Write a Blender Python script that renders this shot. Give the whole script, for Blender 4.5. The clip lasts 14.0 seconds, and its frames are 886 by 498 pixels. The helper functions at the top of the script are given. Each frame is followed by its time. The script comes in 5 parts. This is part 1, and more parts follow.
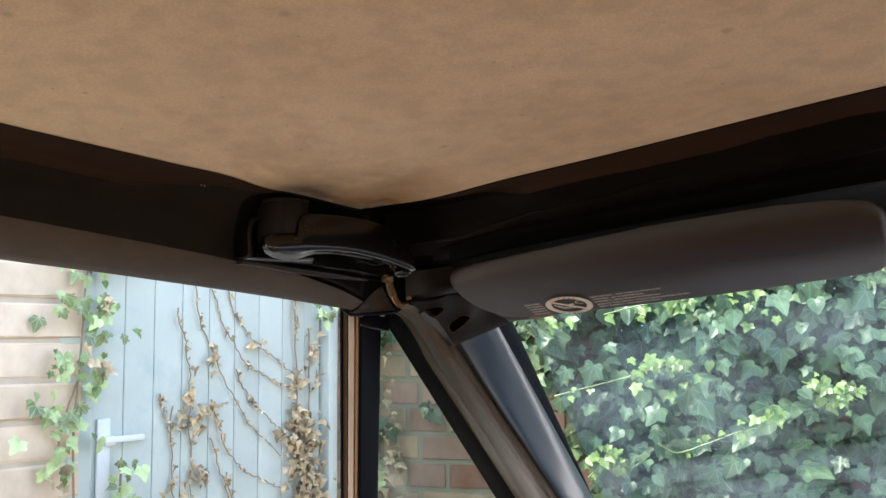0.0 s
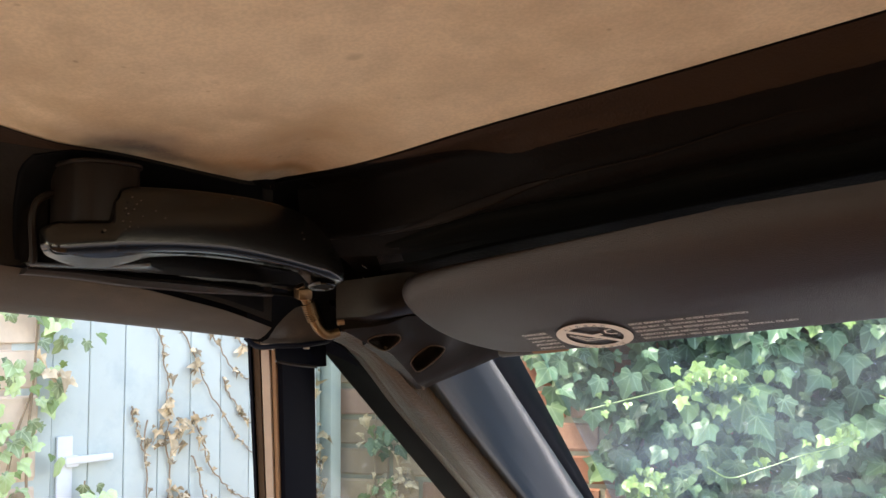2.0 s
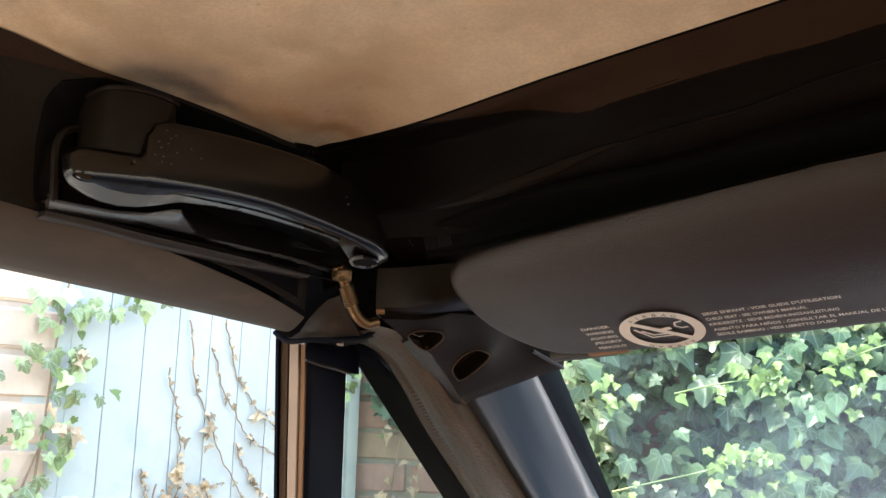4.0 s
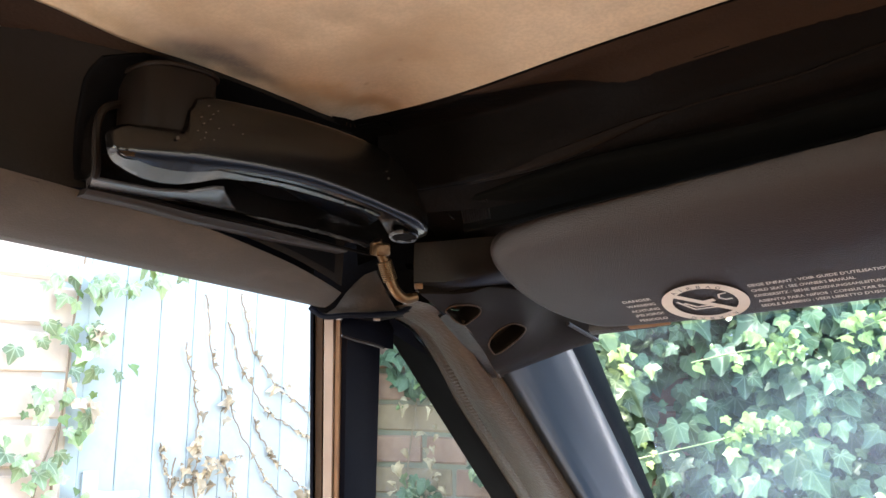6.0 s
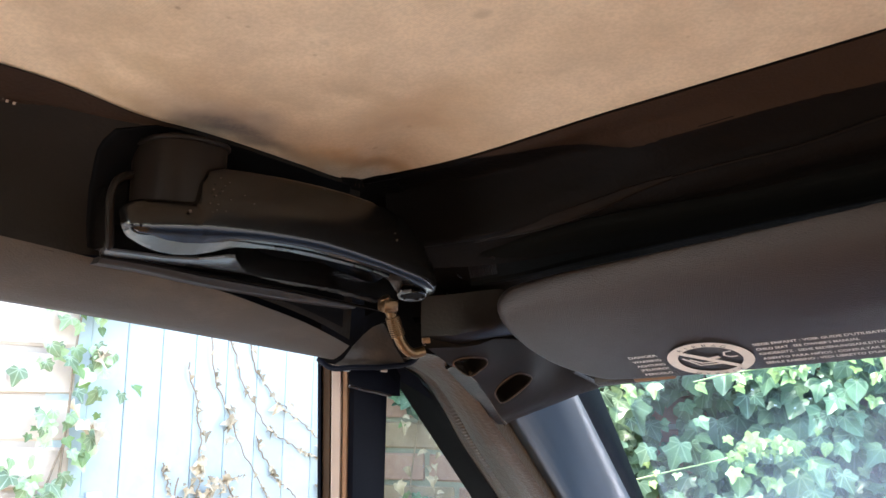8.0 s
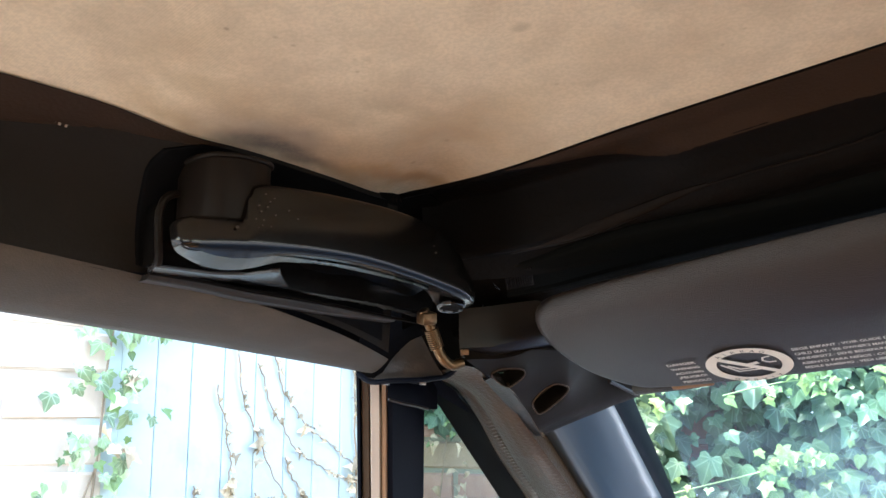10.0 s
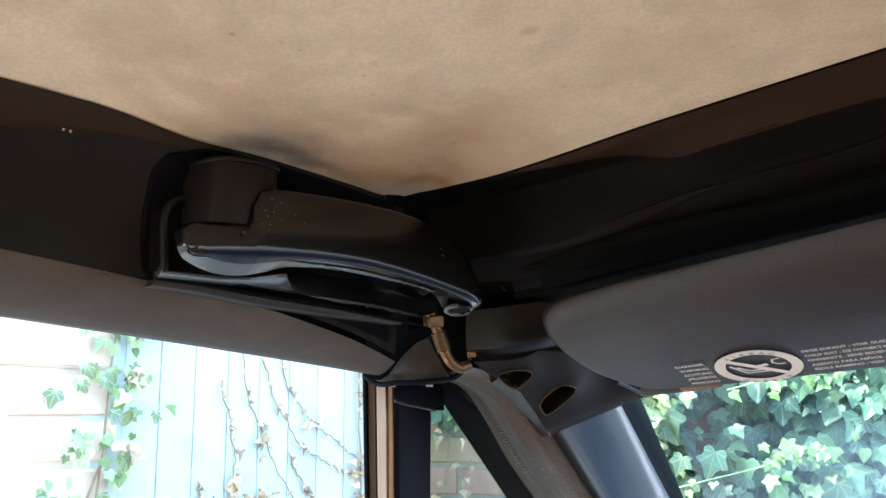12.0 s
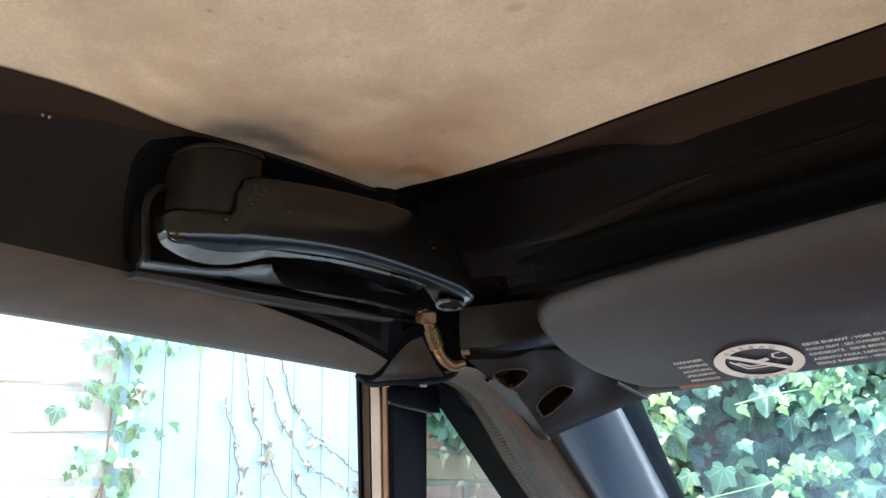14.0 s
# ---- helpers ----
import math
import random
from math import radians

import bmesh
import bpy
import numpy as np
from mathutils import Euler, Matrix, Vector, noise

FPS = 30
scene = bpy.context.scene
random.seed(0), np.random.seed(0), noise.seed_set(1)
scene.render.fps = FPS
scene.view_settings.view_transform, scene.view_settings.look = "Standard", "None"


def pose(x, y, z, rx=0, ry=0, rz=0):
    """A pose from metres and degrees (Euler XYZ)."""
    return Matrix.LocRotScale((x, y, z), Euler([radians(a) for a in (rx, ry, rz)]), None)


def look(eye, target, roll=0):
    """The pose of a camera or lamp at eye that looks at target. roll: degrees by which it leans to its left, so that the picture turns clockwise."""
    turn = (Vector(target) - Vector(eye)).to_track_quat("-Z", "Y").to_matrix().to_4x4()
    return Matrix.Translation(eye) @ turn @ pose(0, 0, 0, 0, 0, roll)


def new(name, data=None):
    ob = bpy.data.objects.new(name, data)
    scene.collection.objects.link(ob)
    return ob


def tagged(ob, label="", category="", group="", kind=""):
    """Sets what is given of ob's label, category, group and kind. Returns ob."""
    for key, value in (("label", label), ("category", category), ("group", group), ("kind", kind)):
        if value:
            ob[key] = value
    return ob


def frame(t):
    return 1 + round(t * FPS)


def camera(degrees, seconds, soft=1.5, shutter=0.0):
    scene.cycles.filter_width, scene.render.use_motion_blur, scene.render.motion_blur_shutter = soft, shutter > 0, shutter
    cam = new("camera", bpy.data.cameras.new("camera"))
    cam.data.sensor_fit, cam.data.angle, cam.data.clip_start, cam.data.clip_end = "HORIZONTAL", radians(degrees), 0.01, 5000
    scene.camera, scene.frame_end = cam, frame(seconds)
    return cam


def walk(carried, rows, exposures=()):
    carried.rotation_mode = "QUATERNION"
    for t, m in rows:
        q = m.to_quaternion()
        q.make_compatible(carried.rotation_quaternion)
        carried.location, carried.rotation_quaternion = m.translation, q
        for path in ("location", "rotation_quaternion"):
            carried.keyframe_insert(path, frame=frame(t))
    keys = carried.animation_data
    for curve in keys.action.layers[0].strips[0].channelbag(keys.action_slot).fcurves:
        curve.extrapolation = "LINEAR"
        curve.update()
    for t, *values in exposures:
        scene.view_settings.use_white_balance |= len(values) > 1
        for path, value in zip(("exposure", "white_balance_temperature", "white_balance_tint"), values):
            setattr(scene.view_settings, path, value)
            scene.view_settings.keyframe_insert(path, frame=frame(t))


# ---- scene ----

# ---------------------------------------------------------------- camera
cam = camera(49.8, 14.0)
WALK = [
    (0, (0.049, 0.079, 1.224), (0.065, 2.07, 1.409), -0.4),
    (0.5, (0.052, 0.171, 1.198), (0.064, 2.166, 1.344), 2.4),
    (1, (0.057, 0.23, 1.203), (0.061, 2.228, 1.294), 2.6),
    (1.5, (0.055, 0.281, 1.225), (0.027, 2.278, 1.332), 1.3),
    (2, (0.093, 0.355, 1.253), (0.035, 2.348, 1.415), -0.4),
    (2.5, (0.108, 0.397, 1.22), (0.051, 2.389, 1.389), -0.7),
    (3, (0.115, 0.402, 1.215), (0.031, 2.394, 1.37), -0.3),
    (3.5, (0.093, 0.402, 1.23), (0.0, 2.38, 1.51), 2.0),
    (4, (0.077, 0.399, 1.206), (-0.021, 2.364, 1.566), 1.8),
    (6.5, (0.062, 0.403, 1.209), (-0.054, 2.378, 1.502), 1.1),
    (7, (0.061, 0.399, 1.211), (-0.062, 2.373, 1.509), 1.1),
    (7.5, (0.065, 0.397, 1.211), (-0.058, 2.37, 1.515), 1.1),
    (8, (0.06, 0.395, 1.228), (-0.054, 2.367, 1.544), 1.1),
    (10.5, (0.053, 0.389, 1.223), (-0.112, 2.349, 1.583), 0.1),
    (11, (0.053, 0.389, 1.223), (-0.114, 2.351, 1.576), 0.4),
    (11.5, (0.052, 0.389, 1.223), (-0.11, 2.351, 1.572), 0.4),
    (12, (0.051, 0.391, 1.228), (-0.111, 2.355, 1.571), -0.1),
    (12.5, (0.059, 0.394, 1.23), (-0.117, 2.356, 1.571), -1.2),
    (13, (0.054, 0.395, 1.229), (-0.119, 2.354, 1.592), -0.4),
    (13.5, (0.055, 0.398, 1.225), (-0.124, 2.353, 1.603), -0.4),
    (14, (0.057, 0.402, 1.218), (-0.121, 2.356, 1.605), -0.3),
]
EXPOSURES = [(0, 2.80, 7600, 12), (1.0, 2.92, 8100, 15.5), (2.0, 3.06, 7950, 16.5), (2.5, 3.06, 7300, 13.5), (3.0, 3.23, 7900, 17), (4.0, 3.26, 7700, 14), (6.5, 3.67, 7000, 15), (10.5, 3.67, 6300, 7), (14, 3.66, 6050, 4.5)]
walk(cam, [(t, look(eye, at, roll)) for t, eye, at, roll in WALK], EXPOSURES)

# ---------------------------------------------------------------- light
world = bpy.data.worlds.new("sky")
scene.world = world
world.use_nodes = True
wn = world.node_tree
sky = wn.nodes.new("ShaderNodeTexSky")
sky.sky_type, sky.sun_disc = "NISHITA", False
sky.sun_elevation, sky.sun_rotation = radians(57), radians(-101)
wn.nodes["Background"].inputs["Strength"].default_value = 0.15
wn.links.new(sky.outputs[0], wn.nodes["Background"].inputs["Color"])
sun = new("sun", bpy.data.lights.new("sun", "SUN"))
sun.data.energy, sun.data.angle, sun.data.color = 1.7, radians(8), (1.0, 0.95, 0.88)
sun.matrix_world = look((-1.6, -0.3, 2.6), (0.0, 0.0, 0.0))


# ---------------------------------------------------------------- materials
def shader(name, color, rough=0.6, metal=0.0, vary=0.15, scale=40.0, bump=0.0, bump_scale=400.0, tint=None, spec=0.5, stain=0.0, stain_color=(0.1, 0.07, 0.04), stain_scale=6.0, per_object=0.0, per_island=0.0):
    """A surface with colour variation at two scales, stains and fine relief."""
    m = bpy.data.materials.new(name)
    m.use_nodes = True
    nt = m.node_tree
    n, l = nt.nodes, nt.links
    b = n["Principled BSDF"]
    b.inputs["Roughness"].default_value, b.inputs["Metallic"].default_value = rough, metal
    b.inputs["Specular IOR Level"].default_value = spec
    co = n.new("ShaderNodeTexCoord")
    n1 = n.new("ShaderNodeTexNoise")
    n1.inputs["Scale"].default_value, n1.inputs["Detail"].default_value = scale, 5
    l.new(co.outputs["Object"], n1.inputs["Vector"])
    mix = n.new("ShaderNodeMix")
    mix.data_type = "RGBA"
    dark = tuple(c * (1 - vary) for c in color)
    light = tuple(min(1, c * (1 + vary)) for c in (tint or color))
    mix.inputs[6].default_value, mix.inputs[7].default_value = (*dark, 1), (*light, 1)
    l.new(n1.outputs["Fac"], mix.inputs[0])
    out = mix.outputs[2]
    if stain:
        n2 = n.new("ShaderNodeTexNoise")
        n2.inputs["Scale"].default_value, n2.inputs["Detail"].default_value = stain_scale, 6
        n2.inputs["Roughness"].default_value = 0.65
        l.new(co.outputs["Object"], n2.inputs["Vector"])
        r = n.new("ShaderNodeMapRange")
        r.inputs["From Min"].default_value, r.inputs["From Max"].default_value, r.inputs["To Max"].default_value = 0.52, 0.75, stain
        l.new(n2.outputs["Fac"], r.inputs["Value"])
        m2 = n.new("ShaderNodeMix")
        m2.data_type = "RGBA"
        m2.inputs[7].default_value = (*stain_color, 1)
        l.new(r.outputs[0], m2.inputs[0])
        l.new(out, m2.inputs[6])
        out = m2.outputs[2]
    if per_object:
        info = n.new("ShaderNodeObjectInfo")
        hsv = n.new("ShaderNodeHueSaturation")
        mr = n.new("ShaderNodeMapRange")
        mr.inputs["To Min"].default_value, mr.inputs["To Max"].default_value = 1 - per_object, 1 + per_object
        l.new(info.outputs["Random"], mr.inputs["Value"])
        l.new(mr.outputs[0], hsv.inputs["Value"])
        l.new(out, hsv.inputs["Color"])
        out = hsv.outputs["Color"]
    if per_island:
        geo = n.new("ShaderNodeNewGeometry")
        hsv = n.new("ShaderNodeHueSaturation")
        mr = n.new("ShaderNodeMapRange")
        mr.inputs["To Min"].default_value, mr.inputs["To Max"].default_value = 1 - per_island, 1 + per_island
        l.new(geo.outputs["Random Per Island"], mr.inputs["Value"])
        l.new(mr.outputs[0], hsv.inputs["Value"])
        l.new(out, hsv.inputs["Color"])
        out = hsv.outputs["Color"]
    l.new(out, b.inputs["Base Color"])
    if bump:
        n3 = n.new("ShaderNodeTexNoise")
        n3.inputs["Scale"].default_value, n3.inputs["Detail"].default_value = bump_scale, 4
        l.new(co.outputs["Object"], n3.inputs["Vector"])
        bn = n.new("ShaderNodeBump")
        bn.inputs["Strength"].default_value, bn.inputs["Distance"].default_value = bump, 0.001
        l.new(n3.outputs["Fac"], bn.inputs["Height"])
        l.new(bn.outputs[0], b.inputs["Normal"])
        rr = n.new("ShaderNodeMapRange")
        rr.inputs["To Min"].default_value, rr.inputs["To Max"].default_value = rough * 0.85, min(1, rough * 1.15)
        l.new(n1.outputs["Fac"], rr.inputs["Value"])
        l.new(rr.outputs[0], b.inputs["Roughness"])
    return m


def headliner_material():
    """Cream twill: diagonal weave, brown blotches, small spots, a grey smudge where the latch rubs and an ochre tide mark along the front edge."""
    m = shader("cream_cloth", (0.745, 0.605, 0.420), 0.95, 0, 0.06, 16, 0.0, spec=0.08, stain=0.65, stain_color=(0.40, 0.28, 0.175), stain_scale=9)
    n, l = m.node_tree.nodes, m.node_tree.links
    b = n["Principled BSDF"]
    base = b.inputs["Base Color"].links[0].from_socket
    co = n.new("ShaderNodeTexCoord")

    def over(fac, color):
        nonlocal base
        mx = n.new("ShaderNodeMix")
        mx.data_type = "RGBA"
        mx.inputs[7].default_value = (*color, 1)
        l.new(fac, mx.inputs[0])
        l.new(base, mx.inputs[6])
        base = mx.outputs[2]

    def ranged(sock, a, b0, to):
        r = n.new("ShaderNodeMapRange")
        r.interpolation_type = "SMOOTHSTEP"
        r.inputs["From Min"].default_value, r.inputs["From Max"].default_value, r.inputs["To Min"].default_value, r.inputs["To Max"].default_value = a, b0, to, 0.0
        l.new(sock, r.inputs["Value"])
        return r.outputs[0]

    def times(a, c):
        k = n.new("ShaderNodeMath")
        k.operation = "MULTIPLY"
        l.new(a, k.inputs[0])
        l.new(c, k.inputs[1])
        return k.outputs[0]

    wob = n.new("ShaderNodeTexNoise")
    wob.inputs["Scale"].default_value, wob.inputs["Detail"].default_value = 22, 6
    l.new(co.outputs["Object"], wob.inputs["Vector"])
    rag = n.new("ShaderNodeMapRange")
    rag.inputs["From Min"].default_value, rag.inputs["From Max"].default_value, rag.inputs["To Min"].default_value, rag.inputs["To Max"].default_value = 0.30, 0.68, 0.25, 1.0
    l.new(wob.outputs["Fac"], rag.inputs["Value"])
    # blotches: place, half length along the rail and across it, strength, colour
    marks = (((-0.002, 0.760, 1.327), 0.042, 0.013, 0.70, (0.50, 0.25, 0.085)), ((0.012, 0.773, 1.326), 0.030, 0.009, 0.70, (0.46, 0.25, 0.10)), ((0.028, 0.725, 1.332), 0.055, 0.026, 0.60, (0.40, 0.26, 0.14)), ((0.030, 0.750, 1.328), 0.060, 0.026, 0.55, (0.42, 0.27, 0.15)), ((-0.039, 0.690, 1.330), 0.034, 0.010, 0.62, (0.40, 0.28, 0.15)), ((-0.012, 0.704, 1.330), 0.022, 0.008, 0.60, (0.36, 0.26, 0.15)), ((0.013, 0.709, 1.332), 0.020, 0.007, 0.75, (0.36, 0.26, 0.15)),
             ((-0.062, 0.694, 1.325), 0.028, 0.009, 0.75, (0.36, 0.23, 0.11)), ((0.000, 0.768, 1.322), 0.032, 0.011, 0.75, (0.44, 0.26, 0.13)), ((0.014, 0.778, 1.325), 0.014, 0.006, 0.40, (0.33, 0.24, 0.14)), ((0.10, 0.690, 1.340), 0.085, 0.028, 0.28, (0.44, 0.30, 0.17)), ((-0.05, 0.640, 1.338), 0.06, 0.03, 0.22, (0.44, 0.33, 0.20)), ((0.20, 0.62, 1.35), 0.10, 0.05, 0.28, (0.46, 0.30, 0.16)), ((0.01, 0.55, 1.35), 0.10, 0.05, 0.20, (0.46, 0.33, 0.20)),
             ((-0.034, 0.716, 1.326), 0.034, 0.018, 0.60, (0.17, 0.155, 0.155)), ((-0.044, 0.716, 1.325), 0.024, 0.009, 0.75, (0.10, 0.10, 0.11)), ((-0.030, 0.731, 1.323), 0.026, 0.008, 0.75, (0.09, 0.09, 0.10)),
             ((0.006, 0.674, 1.337), 0.0030, 0.0022, 0.55, (0.26, 0.20, 0.16)), ((-0.015, 0.662, 1.337), 0.0012, 0.0009, 0.75, (0.18, 0.12, 0.09)), ((-0.032, 0.649, 1.338), 0.0012, 0.0010, 0.75, (0.18, 0.12, 0.09)), ((-0.019, 0.656, 1.337), 0.0014, 0.0010, 0.6, (0.24, 0.17, 0.11)), ((0.080, 0.703, 1.338), 0.0060, 0.0030, 0.40, (0.30, 0.23, 0.15)), ((0.067, 0.703, 1.338), 0.0013, 0.0009, 0.6, (0.24, 0.16, 0.11)))
    ruffle = n.new("ShaderNodeTexNoise")
    ruffle.inputs["Scale"].default_value, ruffle.inputs["Detail"].default_value = 48, 5
    l.new(co.outputs["Object"], ruffle.inputs["Vector"])
    shift = n.new("ShaderNodeVectorMath")
    shift.operation, shift.inputs[1].default_value, shift.inputs[2].default_value = "MULTIPLY_ADD", (0.022, 0.022, 0.0), (-0.011, -0.011, 0.0)
    l.new(ruffle.outputs["Color"], shift.inputs[0])
    loose = n.new("ShaderNodeVectorMath")
    loose.operation = "ADD"
    l.new(co.outputs["Object"], loose.inputs[0])
    l.new(shift.outputs[0], loose.inputs[1])
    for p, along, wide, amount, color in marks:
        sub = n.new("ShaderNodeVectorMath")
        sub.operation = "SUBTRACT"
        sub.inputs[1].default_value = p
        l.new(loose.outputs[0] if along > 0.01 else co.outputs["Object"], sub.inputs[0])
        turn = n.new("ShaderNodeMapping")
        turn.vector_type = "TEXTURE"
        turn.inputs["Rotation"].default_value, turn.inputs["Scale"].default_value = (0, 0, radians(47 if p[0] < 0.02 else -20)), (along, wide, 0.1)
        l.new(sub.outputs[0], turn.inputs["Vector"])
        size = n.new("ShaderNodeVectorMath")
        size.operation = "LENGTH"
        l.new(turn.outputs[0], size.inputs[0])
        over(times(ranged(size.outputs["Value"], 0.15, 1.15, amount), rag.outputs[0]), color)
    vo = n.new("ShaderNodeTexVoronoi")
    vo.inputs["Scale"].default_value = 34
    l.new(co.outputs["Object"], vo.inputs["Vector"])
    big = n.new("ShaderNodeTexNoise")
    big.inputs["Scale"].default_value = 11
    l.new(co.outputs["Object"], big.inputs["Vector"])
    sp = n.new("ShaderNodeMapRange")
    sp.inputs["From Min"].default_value, sp.inputs["From Max"].default_value = 0.52, 0.62
    l.new(big.outputs["Fac"], sp.inputs["Value"])
    over(times(ranged(vo.outputs["Distance"], 0.04, 0.16, 0.40), sp.outputs[0]), (0.26, 0.19, 0.12))
    fine = n.new("ShaderNodeTexNoise")
    fine.inputs["Scale"].default_value, fine.inputs["Detail"].default_value = 55, 8
    l.new(co.outputs["Object"], fine.inputs["Vector"])
    over(ranged(fine.outputs["Fac"], 0.32, 0.60, 0.24), (0.38, 0.30, 0.215))
    for size, edge, amount, seed in ((95, 0.13, 0.42, 4.0), (60, 0.11, 0.35, 9.0)):
        sh = n.new("ShaderNodeVectorMath")
        sh.operation, sh.inputs[1].default_value = "ADD", (seed, seed, seed)
        l.new(co.outputs["Object"], sh.inputs[0])
        v2 = n.new("ShaderNodeTexVoronoi")
        v2.inputs["Scale"].default_value = size
        l.new(sh.outputs[0], v2.inputs["Vector"])
        g2 = n.new("ShaderNodeTexNoise")
        g2.inputs["Scale"].default_value = 17
        l.new(sh.outputs[0], g2.inputs["Vector"])
        s2 = n.new("ShaderNodeMapRange")
        s2.inputs["From Min"].default_value, s2.inputs["From Max"].default_value = 0.56, 0.64
        l.new(g2.outputs["Fac"], s2.inputs["Value"])
        over(times(ranged(v2.outputs["Distance"], 0.03, edge, amount), s2.outputs[0]), (0.24, 0.17, 0.11))
    grain = n.new("ShaderNodeTexNoise")
    grain.inputs["Scale"].default_value, grain.inputs["Detail"].default_value = 700, 3
    l.new(co.outputs["Object"], grain.inputs["Vector"])
    over(ranged(grain.outputs["Fac"], 0.35, 0.65, 0.22), (0.40, 0.33, 0.23))
    l.new(base, b.inputs["Base Color"])
    mp = n.new("ShaderNodeMapping")
    mp.inputs["Rotation"].default_value = (0, 0, radians(128))
    wv = n.new("ShaderNodeTexWave")
    wv.inputs["Scale"].default_value, wv.inputs["Distortion"].default_value, wv.inputs["Detail"].default_value = 360, 1.2, 2
    l.new(co.outputs["Object"], mp.inputs["Vector"])
    l.new(mp.outputs[0], wv.inputs["Vector"])
    bp = n.new("ShaderNodeBump")
    bp.inputs["Strength"].default_value, bp.inputs["Distance"].default_value = 0.09, 0.0005
    l.new(wv.outputs["Fac"], bp.inputs["Height"])
    l.new(bp.outputs[0], b.inputs["Normal"])
    return m


M_CREAM = headliner_material()
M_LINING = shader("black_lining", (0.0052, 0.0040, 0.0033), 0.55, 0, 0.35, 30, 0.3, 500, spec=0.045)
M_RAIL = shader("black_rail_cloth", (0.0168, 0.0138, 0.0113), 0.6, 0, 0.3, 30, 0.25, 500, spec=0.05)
M_EDGE_SHEEN = shader("brown_sheen_cloth", (0.030, 0.0165, 0.0096), 0.55, 0, 0.2, 40, 0.25, 700, spec=0.08)
M_WEDGE = shader("worn_dark_rubber", (0.023, 0.018, 0.015), 0.45, 0, 0.3, 70, 0.2, 700, spec=0.3, stain=0.4, stain_color=(0.08, 0.055, 0.04), stain_scale=70)
M_BROWN = shader("dark_brown_plastic", (0.0105, 0.0072, 0.0054), 0.33, 0, 0.3, 60, 0.10, 700, spec=0.4, stain=0.3, stain_color=(0.032, 0.020, 0.013), stain_scale=60)
M_VINYL = shader("grey_brown_vinyl", (0.058, 0.0445, 0.032), 0.55, 0, 0.35, 45, 0.3, 1400, spec=0.35, stain=0.55, stain_color=(0.105, 0.078, 0.054), stain_scale=38)
M_BLACK = shader("black_plastic", (0.0045, 0.0038, 0.0033), 0.17, 0, 0.3, 80, 0.04, 1500, spec=0.5, stain=0.1, stain_color=(0.022, 0.019, 0.016), stain_scale=60)
M_SCUFF_LIT = shader("scuffed_lit_plastic", (0.100, 0.122, 0.122), 0.28, 0, 0.25, 60, 0.12, 900, spec=0.8, stain=0.5, stain_color=(0.25, 0.25, 0.22), stain_scale=90)
M_LIP = shader("worn_lip_plastic", (0.034, 0.034, 0.034), 0.25, 0, 0.35, 90, 0.10, 900, spec=0.7, stain=0.5, stain_color=(0.11, 0.10, 0.085), stain_scale=120)
M_VISOR = shader("visor_vinyl", (0.0168, 0.0106, 0.0074), 0.42, 0, 0.14, 26, 0.45, 1800, spec=0.5)
M_TRIM = shader("dark_grey_trim", (0.010, 0.021, 0.030), 0.36, 0, 0.06, 12, 0.05, 1600, spec=1.0)
M_TRIM.node_tree.nodes["Principled BSDF"].inputs["Coat Weight"].default_value = 1.0
M_TRIM.node_tree.nodes["Principled BSDF"].inputs["Coat Roughness"].default_value = 0.25
M_TRIM.node_tree.nodes["Principled BSDF"].inputs["Coat IOR"].default_value = 1.75
M_DASH = shader("dark_grey_dashboard_vinyl", (0.060, 0.066, 0.078), 0.5, 0, 0.1, 20, 0.2, 700, spec=0.4)
M_COVER = shader("dark_moulded_plastic", (0.0125, 0.0086, 0.0062), 0.45, 0, 0.12, 40, 0.06, 1400, spec=0.10, stain=0.3, stain_color=(0.026, 0.018, 0.013), stain_scale=45)
M_SEAL = shader("brown_rubber", (0.058, 0.033, 0.0175), 0.38, 0, 0.35, 50, 0.5, 500, spec=0.18, stain=0.5, stain_color=(0.066, 0.042, 0.026), stain_scale=40)
M_TAN = shader("tan_flock", (0.36, 0.27, 0.21), 0.9, 0, 0.15, 60, 0.2, 900, spec=0.1)
M_RUST = shader("orange_brown_rubber", (0.22, 0.11, 0.05), 0.6, 0, 0.3, 80, 0.2, 600)
M_RUBBER = shader("black_rubber", (0.0038, 0.0046, 0.0085), 0.5, 0, 0.2, 50, 0.1, 700, spec=0.06)
M_BLACK_RUBBER = shader("matt_black_rubber", (0.0034, 0.0031, 0.0031), 0.6, 0, 0.2, 50, 0.1, 700, spec=0.03)
M_ROOFSEAL = shader("dull_dark_rubber", (0.0042, 0.0041, 0.0034), 0.65, 0, 0.3, 60, 0.15, 800, spec=0.02)
M_FOLD = shader("crease_highlight_and_rib", (0.0090, 0.0060, 0.0042), 0.45, 0, 0.3, 60, 0.2, 900, spec=0.05)
M_PRINT = shader("white_print", (0.72, 0.66, 0.58), 0.7, 0, 0.08, 300)
M_BRASS = shader("tarnished_brass", (0.13, 0.075, 0.034), 0.36, 0.7, 0.35, 250, 0.3, 900, stain=0.6, stain_color=(0.2, 0.09, 0.04), stain_scale=180)
M_STEEL = shader("worn_metal", (0.5, 0.48, 0.45), 0.35, 0.9, 0.2, 200, 0.1, 600)
M_GATE = shader("blue_grey_paint", (0.515, 0.56, 0.515), 0.6, 0, 0.07, 14, 0.25, 60, spec=0.3, stain=0.5, stain_color=(0.33, 0.40, 0.40), stain_scale=12, per_object=0.05)
